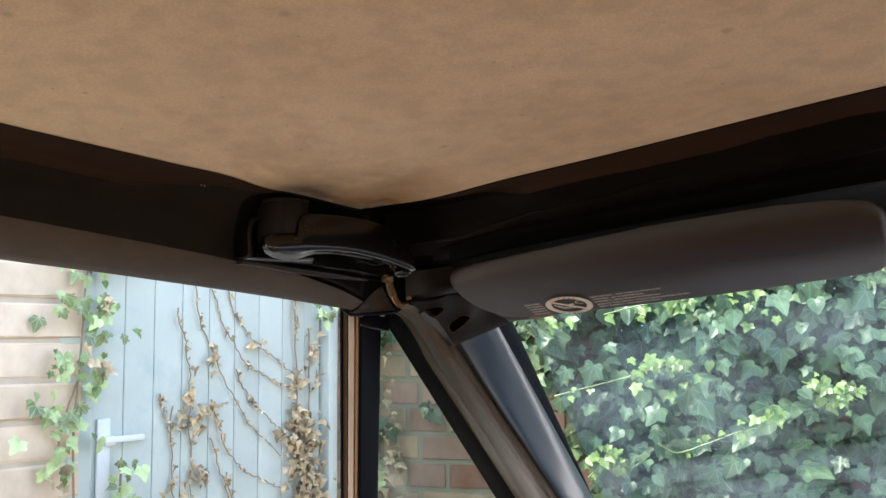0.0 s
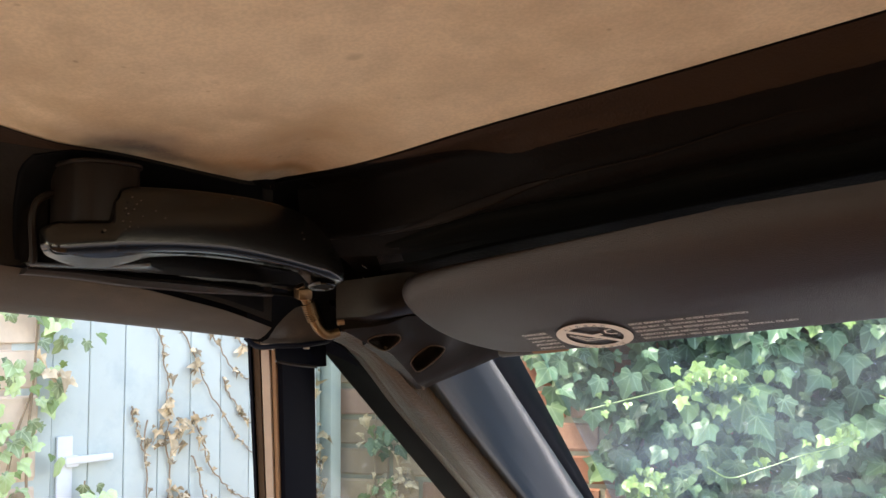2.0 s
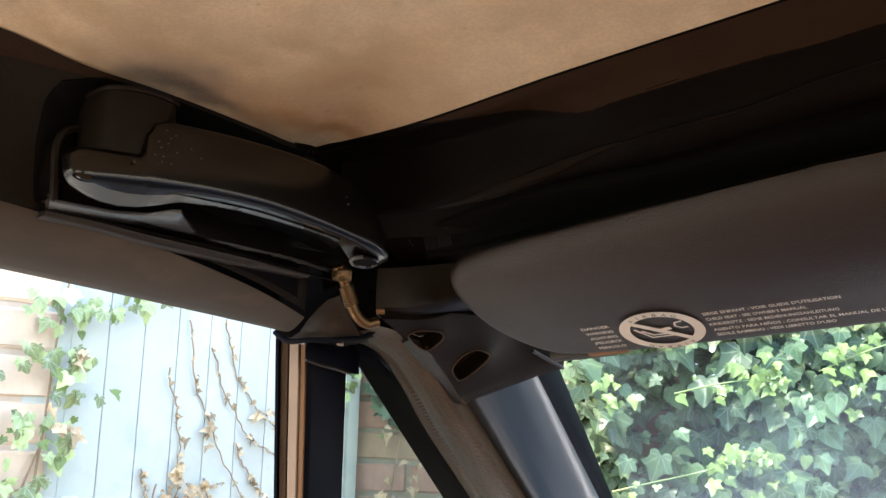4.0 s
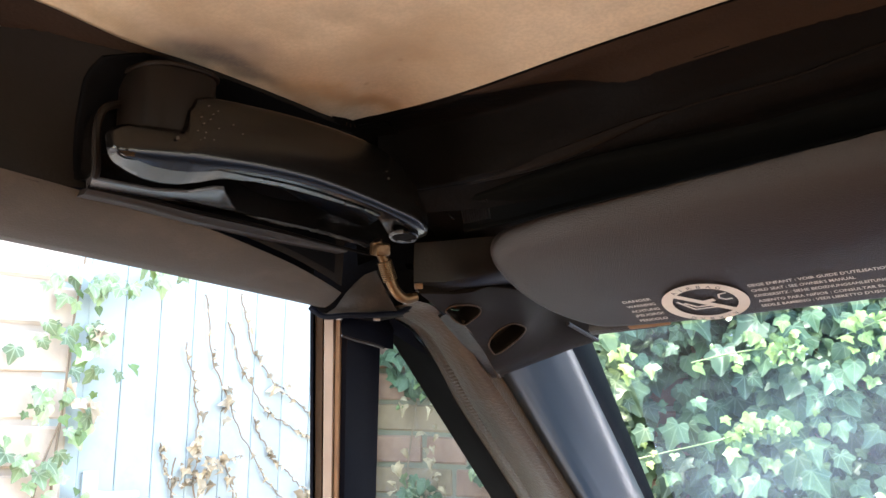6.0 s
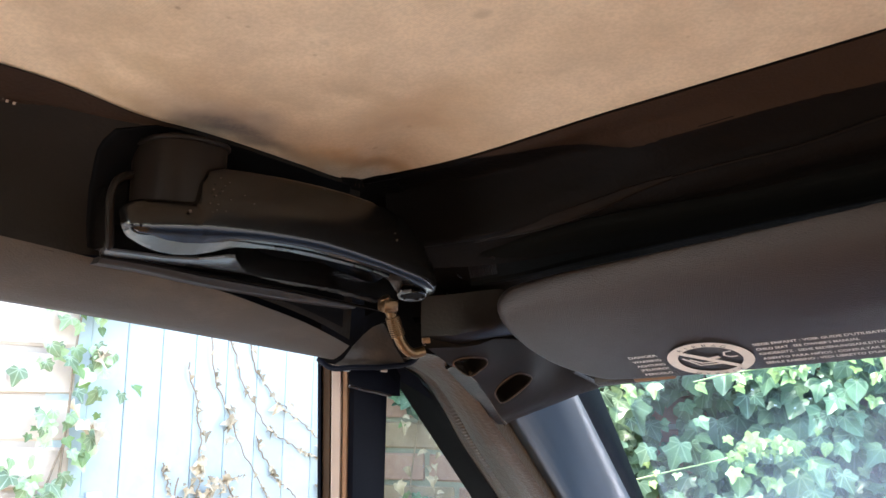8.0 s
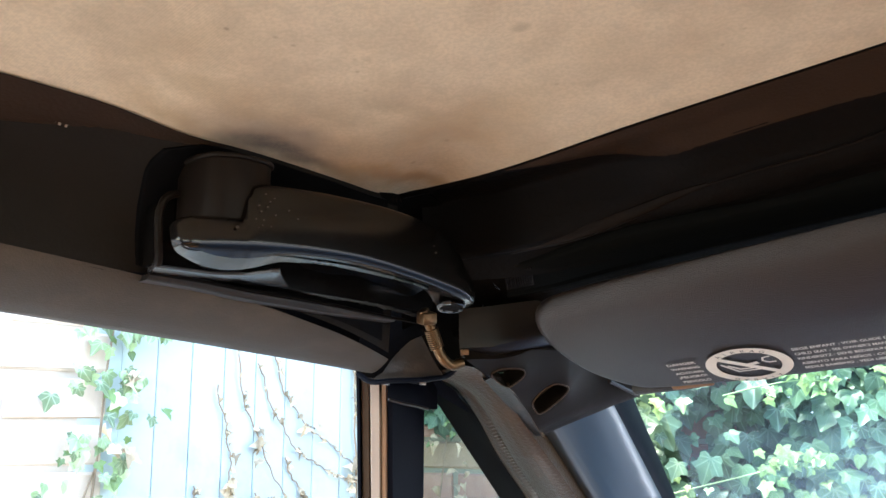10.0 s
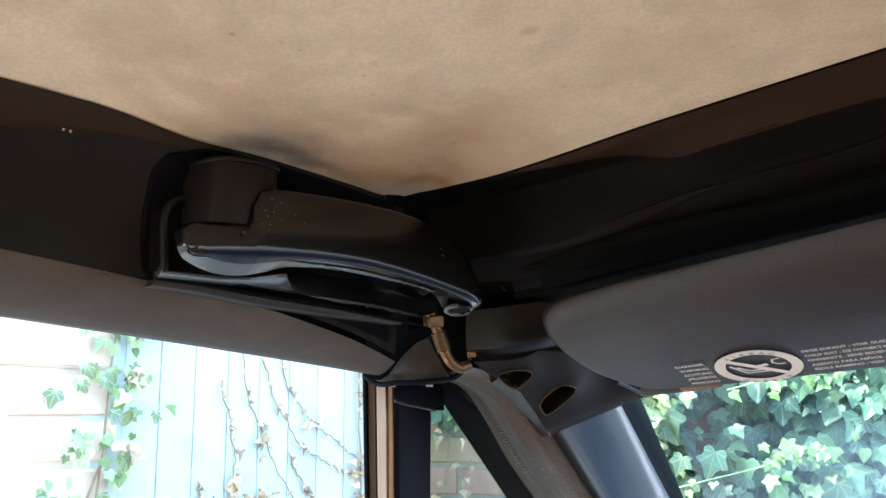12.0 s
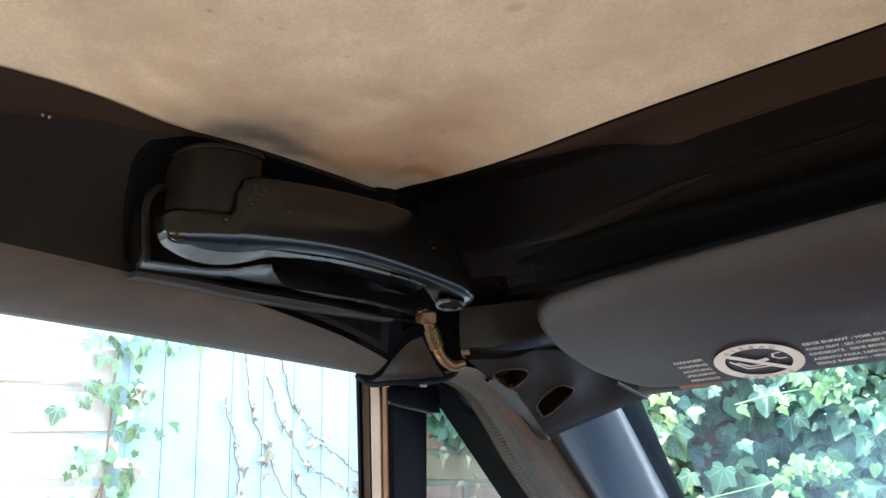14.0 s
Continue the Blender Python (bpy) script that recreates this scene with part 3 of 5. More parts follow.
across = [-0.006, 0.0] + [0.0016 * i for i in range(1, 42)] + [0.072, 0.08, 0.09, 0.10, 0.12, 0.14, 0.16, 0.175]


def bump(x, width):
    return math.exp(-(x / width) ** 2)


rows = []
for k, f in enumerate(across):
    d = float(np.interp(f, PF, PD))
    row = []
    for i, p in enumerate(edge_fine):
        run = (p - TIP).length
        near = min(1.0, max(0.0, run / 0.10))
        # towards the corner the cloth hangs hollow between its edge and the fold
        hollow = min(1.0, max(0.0, (0.125 - run) / 0.04)) * max(0.0, 1 - abs(f - 0.020) / 0.016)
        # a slanting crease runs from the corner into the long fold
        crease = 0.0026 * bump(f - float(np.interp(run, (0.015, 0.064, 0.109), (0.0376, 0.0329, 0.0294))), 0.0035) * max(0.0, min(1.0, run / 0.03, (0.122 - run) / 0.02))
        crease += 0.0009 * bump(f - 0.0335, 0.0016) * min(1.0, max(0.0, (run - 0.118) / 0.02))
        crease += 0.0007 * bump(f - 0.030 + 0.05 * (run - 0.09), 0.0012) * bump(run - 0.088, 0.012)
        wave = noise.noise(V(run * 14, f * 60, 3.1)) * 0.0018 + noise.noise(V(run * 45, f * 130, 7.7)) * 0.0005
        wave *= min(1.0, max(0.0, f / 0.012))
        row.append(p + FWD * (f * (0.55 + 0.45 * near) + 0.006 * hollow - 0.5 * crease) + V(0, 0, d * (1.0 - (0.28 * max(0.0, 1 - run / 0.16) if f > 0.06 else 0.0)) + 0.008 * hollow + wave - crease))
    rows.append(row)
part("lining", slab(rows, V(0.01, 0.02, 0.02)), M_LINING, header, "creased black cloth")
# the header cloth's brown sheen, painted as a tapering strip
band = [i for i, p in enumerate(edge_fine) if (p - TIP).length > 0.052]
strip = []
for w in range(8):
    strip.append([])
    for i in band:
        run = (edge_fine[i] - TIP).length
        v = 1 + w / 7 * 13 * min(1.0, max(0.02, (run - 0.052) / 0.062))
        a, b = rows[int(v)][i], rows[int(v) + 1][i]
        strip[-1].append(a.lerp(b, v - int(v)) + V(0.0003, 0.0005, -0.0008 + 0.0006 * (w / 7) ** 3))
part("edge_sheen", slab(strip, V(0.0003, 0.0006, 0.0007)), M_EDGE_SHEEN, header, "brown strip painting the sheen at the cloth's edge")
# rubber roof seal behind the visor's upper edge, ribbed at its end
seal_top = curve([V(0.046, 0.8105, 1.2920), V(0.068, 0.797, 1.2945), V(0.091, 0.786, 1.2995), V(0.134, 0.7665, 1.3045), V(0.198, 0.7300, 1.3130), V(0.33, 0.660, 1.330), V(0.55, 0.545, 1.355)], 90)
seal_low = curve([V(0.048, 0.8390, 1.2820), V(0.069, 0.826, 1.2845), V(0.093, 0.814, 1.2892), V(0.137, 0.7855, 1.2962), V(0.203, 0.7425, 1.3052), V(0.335, 0.668, 1.322), V(0.555, 0.553, 1.347)], 90)
rows = [[a.lerp(b, t) + V(0, -0.25, -1) * d for a, b in zip(seal_top, seal_low)] for t, d in ((-0.03, -0.003), (0, 0.0), (0.05, 0.0010), (0.4, 0.0016), (0.78, 0.0012), (0.82, 0.0002), (0.86, 0.0002), (0.90, 0.0013), (0.97, 0.0012), (1.02, -0.002))]
part("roof_seal", slab(rows, V(0, 0.002, 0.006)), M_ROOFSEAL, header, "dark rubber roof seal")
for k in range(12):
    u = 0.15 + 0.19 * k
    a = seal_top[int(u)].lerp(seal_top[int(u) + 1], u % 1)
    b = seal_low[int(u)].lerp(seal_low[int(u) + 1], u % 1)
    a, b = a.lerp(b, 0.12), a.lerp(b, 0.66)
    part("seal_rib", tube([a + V(0, -0.0003, -0.0010), a.lerp(b, 0.5) + V(0, -0.0004, -0.0018), b + V(0, -0.0003, -0.0012)], 0.0005, 6, n=6), M_FOLD, header)
# folds of the cloth: a soft one out of the corner, and the long seam it runs into
# both are coloured lighter than the lining to carry the creases' highlight
soft = curve([V(0.050, 0.8000, 1.2962), V(0.081, 0.7830, 1.3010), V(0.099, 0.7735, 1.3060), V(0.118, 0.7615, 1.3120), V(0.1265, 0.7555, 1.3140)], 50)
rows = [[p + V(0.35, 0.80, -0.45) * w * (0.35 + 0.65 * math.sin(math.pi * i / 49)) + V(0, -0.5, -0.86) * h * math.sin(math.pi * (0.04 + 0.92 * i / 49)) for i, p in enumerate(soft)] for w, h in ((-0.0034, -0.0014), (-0.0022, 0.0002), (-0.0010, 0.0011), (0.0, 0.0014), (0.0010, 0.0011), (0.0022, 0.0002), (0.0034, -0.0014))]
part("fold", slab(rows, V(0, 0.003, 0.004)), M_FOLD, header, "soft crease of the black cloth, highlight in its colour")
long_seam = [V(0.1240, 0.7570, 1.3138), V(0.139, 0.7475, 1.3165), V(0.167, 0.7305, 1.3205), V(0.192, 0.7135, 1.3265), V(0.26, 0.675, 1.338)]
part("seam", tube(long_seam, 0.0006, 8, n=50), M_FOLD, header, "raised seam of the black cloth")
# the corner between side rail and header
rows = []
for t in (0, 0.3, 0.6, 1.0):
    a = [TIP + V(-0.006, -0.016, -0.003), TIP, TIP + V(0.011, -0.005, 0.001)]
    b = [V(-0.006, 0.872, 1.268), V(0.03, 0.892, 1.266), V(0.085, 0.918, 1.258)]
    rows.append([p.lerp(q, t) + V(0, 0.012, 0.012) * 4 * t * (1 - t) for p, q in zip(a, b)])
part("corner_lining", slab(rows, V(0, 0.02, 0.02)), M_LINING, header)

# ---------------------------------------------------------------- windscreen pillar, seals and glass
def ray_line(a, b, stretch=1.35, n=14):
    a, b = Vector(a), Vector(b)
    return [a.lerp(b, -0.05 + (stretch + 0.05) * i / (n - 1)) for i in range(n)]


PIL_1 = ray_line((0.105, 0.945, 1.232), (0.237, 1.261, 1.029), n=44)
PIL_2 = ray_line((0.123, 0.985, 1.236), (0.239, 1.256, 1.028), n=44)
PIL_3 = ray_line((0.0607, 0.925, 1.2237), (0.183, 1.165, 1.0466), n=44)
PIL_D = ray_line((0.0550, 0.920, 1.2226), (0.1725, 1.158, 1.0462), n=44)
PIL_B = ray_line((-0.001, 0.918, 1.247), (0.126, 1.277, 1.020), n=44)
pillar = thing("windscreen_pillar", "raked dark grey windscreen pillar with rubber seals", "car pillar", kind="structure")


def trim_profile(t):
    """A round shoulder, a nearly flat face and an ever tighter curve into the windscreen seal."""
    if t > 0.45:
        return 0.93 + 0.07 * math.sin(math.pi * min(1.0, (t - 0.45) / 0.3) / 2) - 0.34 * ((t - 0.45) / 0.55) ** 4.0
    return float(np.interp(t, (0, 0.04, 0.09, 0.15, 0.24, 0.35, 0.45), (0, 0.30, 0.52, 0.68, 0.80, 0.885, 0.93)))


rows = []
for k in range(49):
    t = k / 48
    row = []
    for i in range(44):
        row.append(PIL_3[i].lerp(PIL_1[i], t) + V(0.50, -0.66, -0.56) * 0.0105 * trim_profile(t))
    rows.append(row)
part("trim", slab(rows, (-0.012, 0.04, 0)), M_TRIM, pillar, "smooth dark grey plastic pillar trim")
part("windscreen_seal", slab(ruled([p + V(-0.004, 0.003, 0) for p in PIL_1], PIL_2, 5, (0.001, -0.004, 0)), (-0.006, 0.03, 0)), M_RUBBER, pillar, "black windscreen seal")
part("edge_strip", slab(ruled([p + V(0.0012, 0.0, 0) for p in PIL_D[4:]], PIL_3[4:], 6, (0.0, -0.004, 0.002)), (0.01, 0.03, 0)), M_SEAL, pillar, "brown rubber edge strip")
# door seal: runs up the pillar and curls over into the rail's corner
SEAL_L = curve([V(-0.0134, 0.876, 1.2456), V(-0.0049, 0.893, 1.2479), V(0.0054, 0.908, 1.2464), V(0.0143, 0.918, 1.2426), V(0.0207, 0.928, 1.2352), V(0.0262, 0.942, 1.2262), V(0.0376, 0.9874, 1.2026), V(0.0576, 1.0417, 1.1693), V(0.0908, 1.1322, 1.1138), V(0.1839, 1.3856, 0.9584)], 900)
SEAL_R = curve([V(0.0241, 0.850, 1.2493), V(0.0303, 0.858, 1.2482), V(0.0379, 0.872, 1.2418), V(0.0459, 0.886, 1.2328), V(0.0543, 0.902, 1.2210), V(0.0612, 0.915, 1.2117), V(0.0736, 0.942, 1.1947), V(0.0972, 0.993, 1.1616), V(0.1690, 1.1325, 1.0525), V(0.22, 1.23, 0.975)], 900)
BULGE = [(0, 0.0), (0.05, 0.22), (0.12, 0.36), (0.20, 0.32), (0.28, 0.10), (0.36, 0.06), (0.43, 0.55), (0.50, 0.92), (0.62, 1.0), (0.74, 0.98), (0.86, 0.80), (0.95, 0.48), (1.0, 0.10)]


def on_seal(i, t):
    a, b = SEAL_L[i], SEAL_R[i]
    w = table(BULGE, t) * min(1.0, 0.25 + i / 220)
    # fine ribs across the crease
    k = (i - 110) / 10
    if 0 < k < 42:
        w += 0.07 * math.sin(2 * math.pi * k / 0.6) * bell((t - 0.30 - 0.14 * min(1.0, k / 30)) / 0.075) * min(1.0, k / 4, (42 - k) / 8)
    return a.lerp(b, t) + V(-0.53, -0.27, -0.80) * 0.0065 * w + V(0.0015, 0, 0.0015)


def bell(x):
    return math.exp(-x * x)


part("door_seal", slab([[on_seal(i, k / 40) for i in range(900)] for k in range(41)], (0.01, 0.03, 0)), M_SEAL, pillar, "worn brown rubber door seal with a ribbed crease", angle=75)
black = [p + V(0.002, 0.0, 0) for p in SEAL_L[100::10]]
rows = ruled([PIL_B[0].lerp(PIL_B[-1], i / 79) for i in range(80)], black, 5, (0, -0.003, 0.001))
part("glass_seal", slab(rows, (0.004, 0.02, 0)), M_BLACK_RUBBER, pillar, "black rubber quarter light seal")
rows = [[SEAL_L[20] + V(0.003, 0, 0.004), SEAL_L[50] + V(0.002, 0, 0.002), SEAL_L[80] + V(0.001, 0, 0), SEAL_L[112]], [V(-0.006, 0.897, 1.2430), V(0.0, 0.904, 1.2415), V(0.0055, 0.912, 1.2400), V(0.0095, 0.918, 1.2378)]]
part("corner_filler", slab(rows, (0.003, 0.012, 0)), M_RUBBER, pillar, "black rubber filler at the seal's top corner")

# front channel of the door window
POST_L = ray_line((-0.032, 0.888, 1.249), (-0.037, 0.949, 1.082), 1.9)
POST_T = ray_line((-0.0155, 0.889, 1.240), (-0.021, 0.943, 1.083), 1.9)
POST_R = ray_line((0.001, 0.916, 1.236), (-0.005, 0.969, 1.078), 1.9)
post = thing("door_window_channel", "upright window channel with tan flock and black post", "window channel", kind="structure")


def between(a, b, t0, t1, push, name, material, label, back=(0.004, 0.02, 0)):
    off = Vector(push)
    r = [[p.lerp(q, t) + off * s for p, q in zip(a, b)] for t, s in ((t0, 0.2), (t0 + 0.15 * (t1 - t0), 1.0), (t1 - 0.15 * (t1 - t0), 1.0), (t1, 0.2))]
    part(name, slab(r, back), material, post, label)


between(POST_L, POST_T, 0.0, 0.13, (0, -0.004, 0), "outer_lip", M_RUBBER, "black rubber lip")
between(POST_L, POST_T, 0.13, 0.43, (0, -0.002, 0), "channel_side", M_SEAL, "dark brown channel side")
between(POST_L, POST_T, 0.43, 0.80, (0, -0.004, 0), "flock_strip", M_TAN, "tan flocked strip")
between(POST_L, POST_T, 0.80, 0.97, (0, -0.003, 0), "inner_lip", M_RUST, "orange-brown rubber lip")
between(POST_T, POST_R, 0.0, 1.0, (0, -0.004, 0), "black_post", M_RUBBER, "black upright post", (-0.008, 0.02, 0))
cap = [[V(-0.013, 0.876, 1.2475), V(0.0, 0.890, 1.246), V(0.004, 0.903, 1.246)], [V(-0.0135, 0.871, 1.240), V(-0.001, 0.884, 1.237), V(0.0045, 0.899, 1.236)], [V(-0.013, 0.872, 1.235), V(-0.001, 0.885, 1.232), V(0.0045, 0.900, 1.2305)]]
part("cap_rim", tube([cap[2][0], cap[2][0].lerp(cap[2][1], 0.5) + V(0, -0.0006, -0.0003), cap[2][1], cap[2][2]], 0.0008, 8, n=16), M_WEDGE, post, "worn edge of the end cap")
part("cap", slab(cap, (0.004, 0.012, 0)), M_RUBBER, post, "black moulded end cap")

# window corner rubber under the rail's end
corner = thing("corner_seal", "black rubber corner seal at the top of the door window", "rubber seal")
tri = [[V(-0.020, 0.862, 1.2445), V(-0.008, 0.856, 1.2445), V(0.004, 0.855, 1.2445), V(0.016, 0.858, 1.2455)],
       [V(-0.014, 0.857, 1.2475), V(-0.007, 0.851, 1.2505), V(0.003, 0.849, 1.2535), V(0.0115, 0.852, 1.2535)],
       [V(-0.009, 0.852, 1.2535), V(-0.004, 0.849, 1.2585), V(0.001, 0.847, 1.2625), V(0.006, 0.848, 1.2645)]]
part("wedge", slab(tri, (0.003, 0.022, 0.004)), M_WEDGE, corner, "worn dark rubber wedge")
part("lower_lip", tube([V(-0.027, 0.861, 1.2475), V(-0.021, 0.858, 1.2435), V(-0.008, 0.853, 1.2435), V(0.008, 0.854, 1.2442), V(0.019, 0.860, 1.247), V(0.024, 0.858, 1.252)], 0.0014, 8, n=24), M_RUBBER, corner, "black rubber lip")
part("backing", slab([[V(-0.04, 0.872, 1.33), V(0.0, 0.876, 1.33), V(0.04, 0.875, 1.32)], [V(-0.026, 0.866, 1.246), V(0.0, 0.869, 1.243), V(0.03, 0.868, 1.249)]], (0, 0.02, 0)), M_LINING, corner)
part("screw", tube([V(-0.0135, 0.856, 1.2427), V(-0.0105, 0.855, 1.2425)], 0.0012, 8), M_STEEL, corner, "small bright screw")
part("screw", tube([V(0.004, 0.860, 1.2427), V(0.007, 0.861, 1.2425)], 0.0010, 8), M_STEEL, corner, "small bright screw")

# dark block between hook and visor
block = thing("header_end_block", "dark brown moulded header end block", "trim block")
rows = [[V(0.026, 0.836, 1.2535), V(0.040, 0.842, 1.2545), V(0.058, 0.850, 1.2595), V(0.075, 0.858, 1.264)],
        [V(0.0255, 0.832, 1.2575), V(0.040, 0.838, 1.2585), V(0.058, 0.846, 1.2635), V(0.075, 0.854, 1.268)],
        [V(0.025, 0.834, 1.265), V(0.040, 0.838, 1.266), V(0.058, 0.846, 1.271), V(0.075, 0.852, 1.274)],
        [V(0.025, 0.836, 1.276), V(0.040, 0.840, 1.278), V(0.058, 0.846, 1.281), V(0.075, 0.852, 1.283)]]
part("body", slab(rows, (0.01, 0.03, 0)), M_BROWN, block)
part("clip", tube([V(0.0262, 0.830, 1.2552), V(0.0295, 0.831, 1.2556)], 0.0014, 8), M_RUST, block, "rusty clip")

# pillar head cover with two finger holes
cover_m = frame_of((0.070, 0.888, 1.238), V(0.62, 0.78, -0.16), V(0.5, -0.35, 0.5))
cover_inv = cover_m.inverted()


def on_cover(points):
    return [tuple((cover_inv @ Vector(p)).xy) for p in points]


cover = thing("pillar_head_cover", "dark grey moulded pillar cover with two finger holes", "trim cover")
COVER_RIM = [(0.028, 0.829, 1.253), (0.042, 0.843, 1.2544), (0.0582, 0.857, 1.2600), (0.0920, 0.894, 1.2640), (0.1170, 0.920, 1.2520), (0.119, 0.93, 1.238), (0.105, 0.924, 1.234), (0.085, 0.92, 1.2255), (0.065, 0.916, 1.217), (0.0575, 0.892, 1.2285), (0.049, 0.866, 1.2405), (0.040, 0.852, 1.245)]
rim_pts = on_cover(COVER_RIM)
HOLE_A = [(0.039, 0.847, 1.247), (0.0415, 0.847, 1.2492), (0.047, 0.850, 1.2502), (0.0535, 0.856, 1.2502), (0.055, 0.859, 1.248), (0.0515, 0.861, 1.2445), (0.047, 0.862, 1.242), (0.0425, 0.856, 1.2435)]
hole_a = smooth_loop(on_cover(HOLE_A), 32)
HOLE_B = [(0.059, 0.883, 1.235), (0.063, 0.878, 1.240), (0.070, 0.879, 1.244), (0.0765, 0.885, 1.243), (0.077, 0.889, 1.241), (0.0725, 0.892, 1.2365), (0.063, 0.893, 1.230), (0.0597, 0.889, 1.2315)]
hole_b = smooth_loop(on_cover(HOLE_B), 32)
heights = [(q.x, q.y, q.z) for q in (cover_inv @ Vector(p) for p in COVER_RIM + HOLE_A + HOLE_B)]


def thin_plate(points, stiff):
    """A smooth height field through scattered heights."""
    p = np.array(points)
    k = len(p)

    def kernel(r2):
        return np.where(r2 > 0, r2 * np.log(np.maximum(r2, 1e-18)), 0.0)
    a = np.zeros((k + 3, k + 3))
    a[:k, :k] = kernel(((p[:, None, :2] - p[None, :, :2]) ** 2).sum(-1)) + np.eye(k) * stiff
    a[:k, k], a[:k, k + 1:], a[k, :k], a[k + 1:, :k] = 1, p[:, :2], 1, p[:, :2].T
    w = np.linalg.solve(a, np.concatenate([p[:, 2], np.zeros(3)]))
    return lambda x, y: float(kernel(((p[:, :2] - (x, y)) ** 2).sum(-1)) @ w[:k] + w[k] + w[k + 1] * x + w[k + 2] * y)


cover_field = thin_plate(heights, 2e-5)
low_a, low_b = Vector(rim_pts[8]), Vector(rim_pts[5])
low_n = (low_b - low_a).orthogonal().normalized()


def cover_z(x, y):
    """Height of the cover over its mean plane: a soft field with a crease above its lower edge."""
    d = abs((Vector((x, y)) - low_a).dot(low_n))
    return cover_field(x, y) + 0.28 * (min(d, 0.013) - 0.35 * min(max(0.0, d - 0.013), 0.02))


def bent(bm):
    for _ in range(3):
        long = [e for e in bm.edges if e.calc_length() > 0.004]
        if long:
            bmesh.ops.subdivide_edges(bm, edges=long, cuts=1)
            bmesh.ops.triangulate(bm, faces=[f for f in bm.faces if len(f.verts) > 4])
    for v in bm.verts:
        v.co.z += cover_z(v.co.x, v.co.y)
    return moved(bm, cover_m)


bm = plate(rim_pts, 0.006, 0.0011, 2, holes=(hole_a, hole_b))
part("shell", bent(bm), M_COVER, cover)
for hole in (hole_a, hole_b):
    inner = [[cover_m @ V(x, y, d + cover_z(x, y)) for x, y in hole] for d in (-0.0006, -0.004, -0.009)]
    bm = grid(inner, closed=True)
    cx, cy = sum(x for x, y in hole) / len(hole), sum(y for x, y in hole) / len(hole)
    bottom = [bm.verts.new(cover_m @ V(cx + (x - cx) * 0.98, cy + (y - cy) * 0.98, -0.009 + cover_z(x, y))) for x, y in hole]
    bm.faces.new(bottom)
    part("finger_hole", bm, M_COVER, cover, "dark recessed finger hole")
    # the rim's brown stands for the warm light on the hole's edge
    part("hole_rim", tube([cover_m @ V(x, y, 0.0002 + cover_z(x, y)) for x, y in hole + hole[:1]], 0.0004, 5), M_SEAL, cover, "brown hole rim with its lit edge in the colour")
back = plate(rim_pts, 0.004)
bmesh.ops.translate(back, verts=back.verts, vec=(0, 0, -0.0155))
part("backing", bent(back), M_LINING, cover)
flange = [[V(0.0405, 0.853, 1.2455), V(0.047, 0.864, 1.2415), V(0.0565, 0.890, 1.2300), V(0.0645, 0.915, 1.2175)], [V(0.036, 0.8585, 1.2435), V(0.0425, 0.871, 1.2385), V(0.0510, 0.894, 1.2282), V(0.0590, 0.914, 1.2160)], [V(0.0345, 0.866, 1.2455), V(0.0406, 0.880, 1.2384), V(0.0487, 0.898, 1.2288), V(0.0582, 0.918, 1.2159)]]
part("flange", slab(flange, (0.004, 0.012, 0)), M_WEDGE, cover, "grey side flange")
# brown tube that paints the warm highlight along the ridge
ridge = curve([V(0.0470, 0.8615, 1.2420), V(0.0520, 0.8720, 1.2375), V(0.0580, 0.8905, 1.2290), V(0.0650, 0.9145, 1.2170)], 20)
part("ridge", tube(ridge, 0.0010, 8), M_SEAL, cover, "brown ridge, its warm highlight put into the colour")

# glass
windscreen = thing("window_1", "dusty raked windscreen glass with sky haze in its film", "windscreen", kind="structure")
top0, bot0 = V(0.118, 0.935, 1.240), V(0.300, 1.400, 0.918)
side = V(0.869, -0.486, 0.093)
rows = []
for i in range(8):
    t = i / 7
    rows.append([top0.lerp(bot0, t) + V(0.003, 0.034, 0.004) + side * (s + 0.012) + V(0, 0.05, 0) * (s * (1.3 - s)) for s in (0, 0.2, 0.45, 0.8, 1.2)])
pane = part("pane", grid(rows), M_GLASS, windscreen)
pane.visible_shadow = False
quarter = thing("window_2", "dusty triangular quarter light glass", "quarter window", kind="structure")
rows = [[p + V(-0.001, 0.008, 0) for p in POST_R[:10]], [a + V(0.002, 0.010, 0) for a in [PIL_B[0].lerp(PIL_B[-1], i / 9) for i in range(10)]]]
pane = part("pane", grid(rows), M_GLASS_SIDE, quarter)
pane.visible_shadow = False

# ---------------------------------------------------------------- sun visor
visor_m = frame_of((0.1514, 0.8107, 1.2486), (0.8692, -0.4852, 0.0954), (0.4887, 0.8134, -0.3156))
visor = thing("sun_visor", "dark grained vinyl sun visor with white airbag warning print", "sun visor")
outline = [(-0.048, 0.0185), (-0.059, 0.013), (-0.069, -0.003), (-0.0755, -0.022), (-0.0785, -0.040), (-0.0778, -0.050), (-0.0738, -0.0550), (-0.066, -0.0585), (-0.055, -0.0602), (-0.040, -0.0618), (-0.010, -0.0635), (0.030, -0.0655), (0.08, -0.0670), (0.17, -0.0670),
           (0.212, -0.065), (0.226, -0.058), (0.230, -0.045), (0.229, -0.005), (0.224, 0.008), (0.214, 0.0155), (0.18, 0.0185), (0.10, 0.022), (0.035, 0.0225), (-0.02, 0.0215)]
bm = plate(smooth_loop(outline, 88), 0.013, 0.0060, 6)
for _ in range(5):
    wide = [e for e in bm.edges if e.calc_length() > 0.007]
    if wide:
        bmesh.ops.subdivide_edges(bm, edges=wide, cuts=1)
        bmesh.ops.triangulate(bm, faces=[f for f in bm.faces if len(f.verts) > 4])
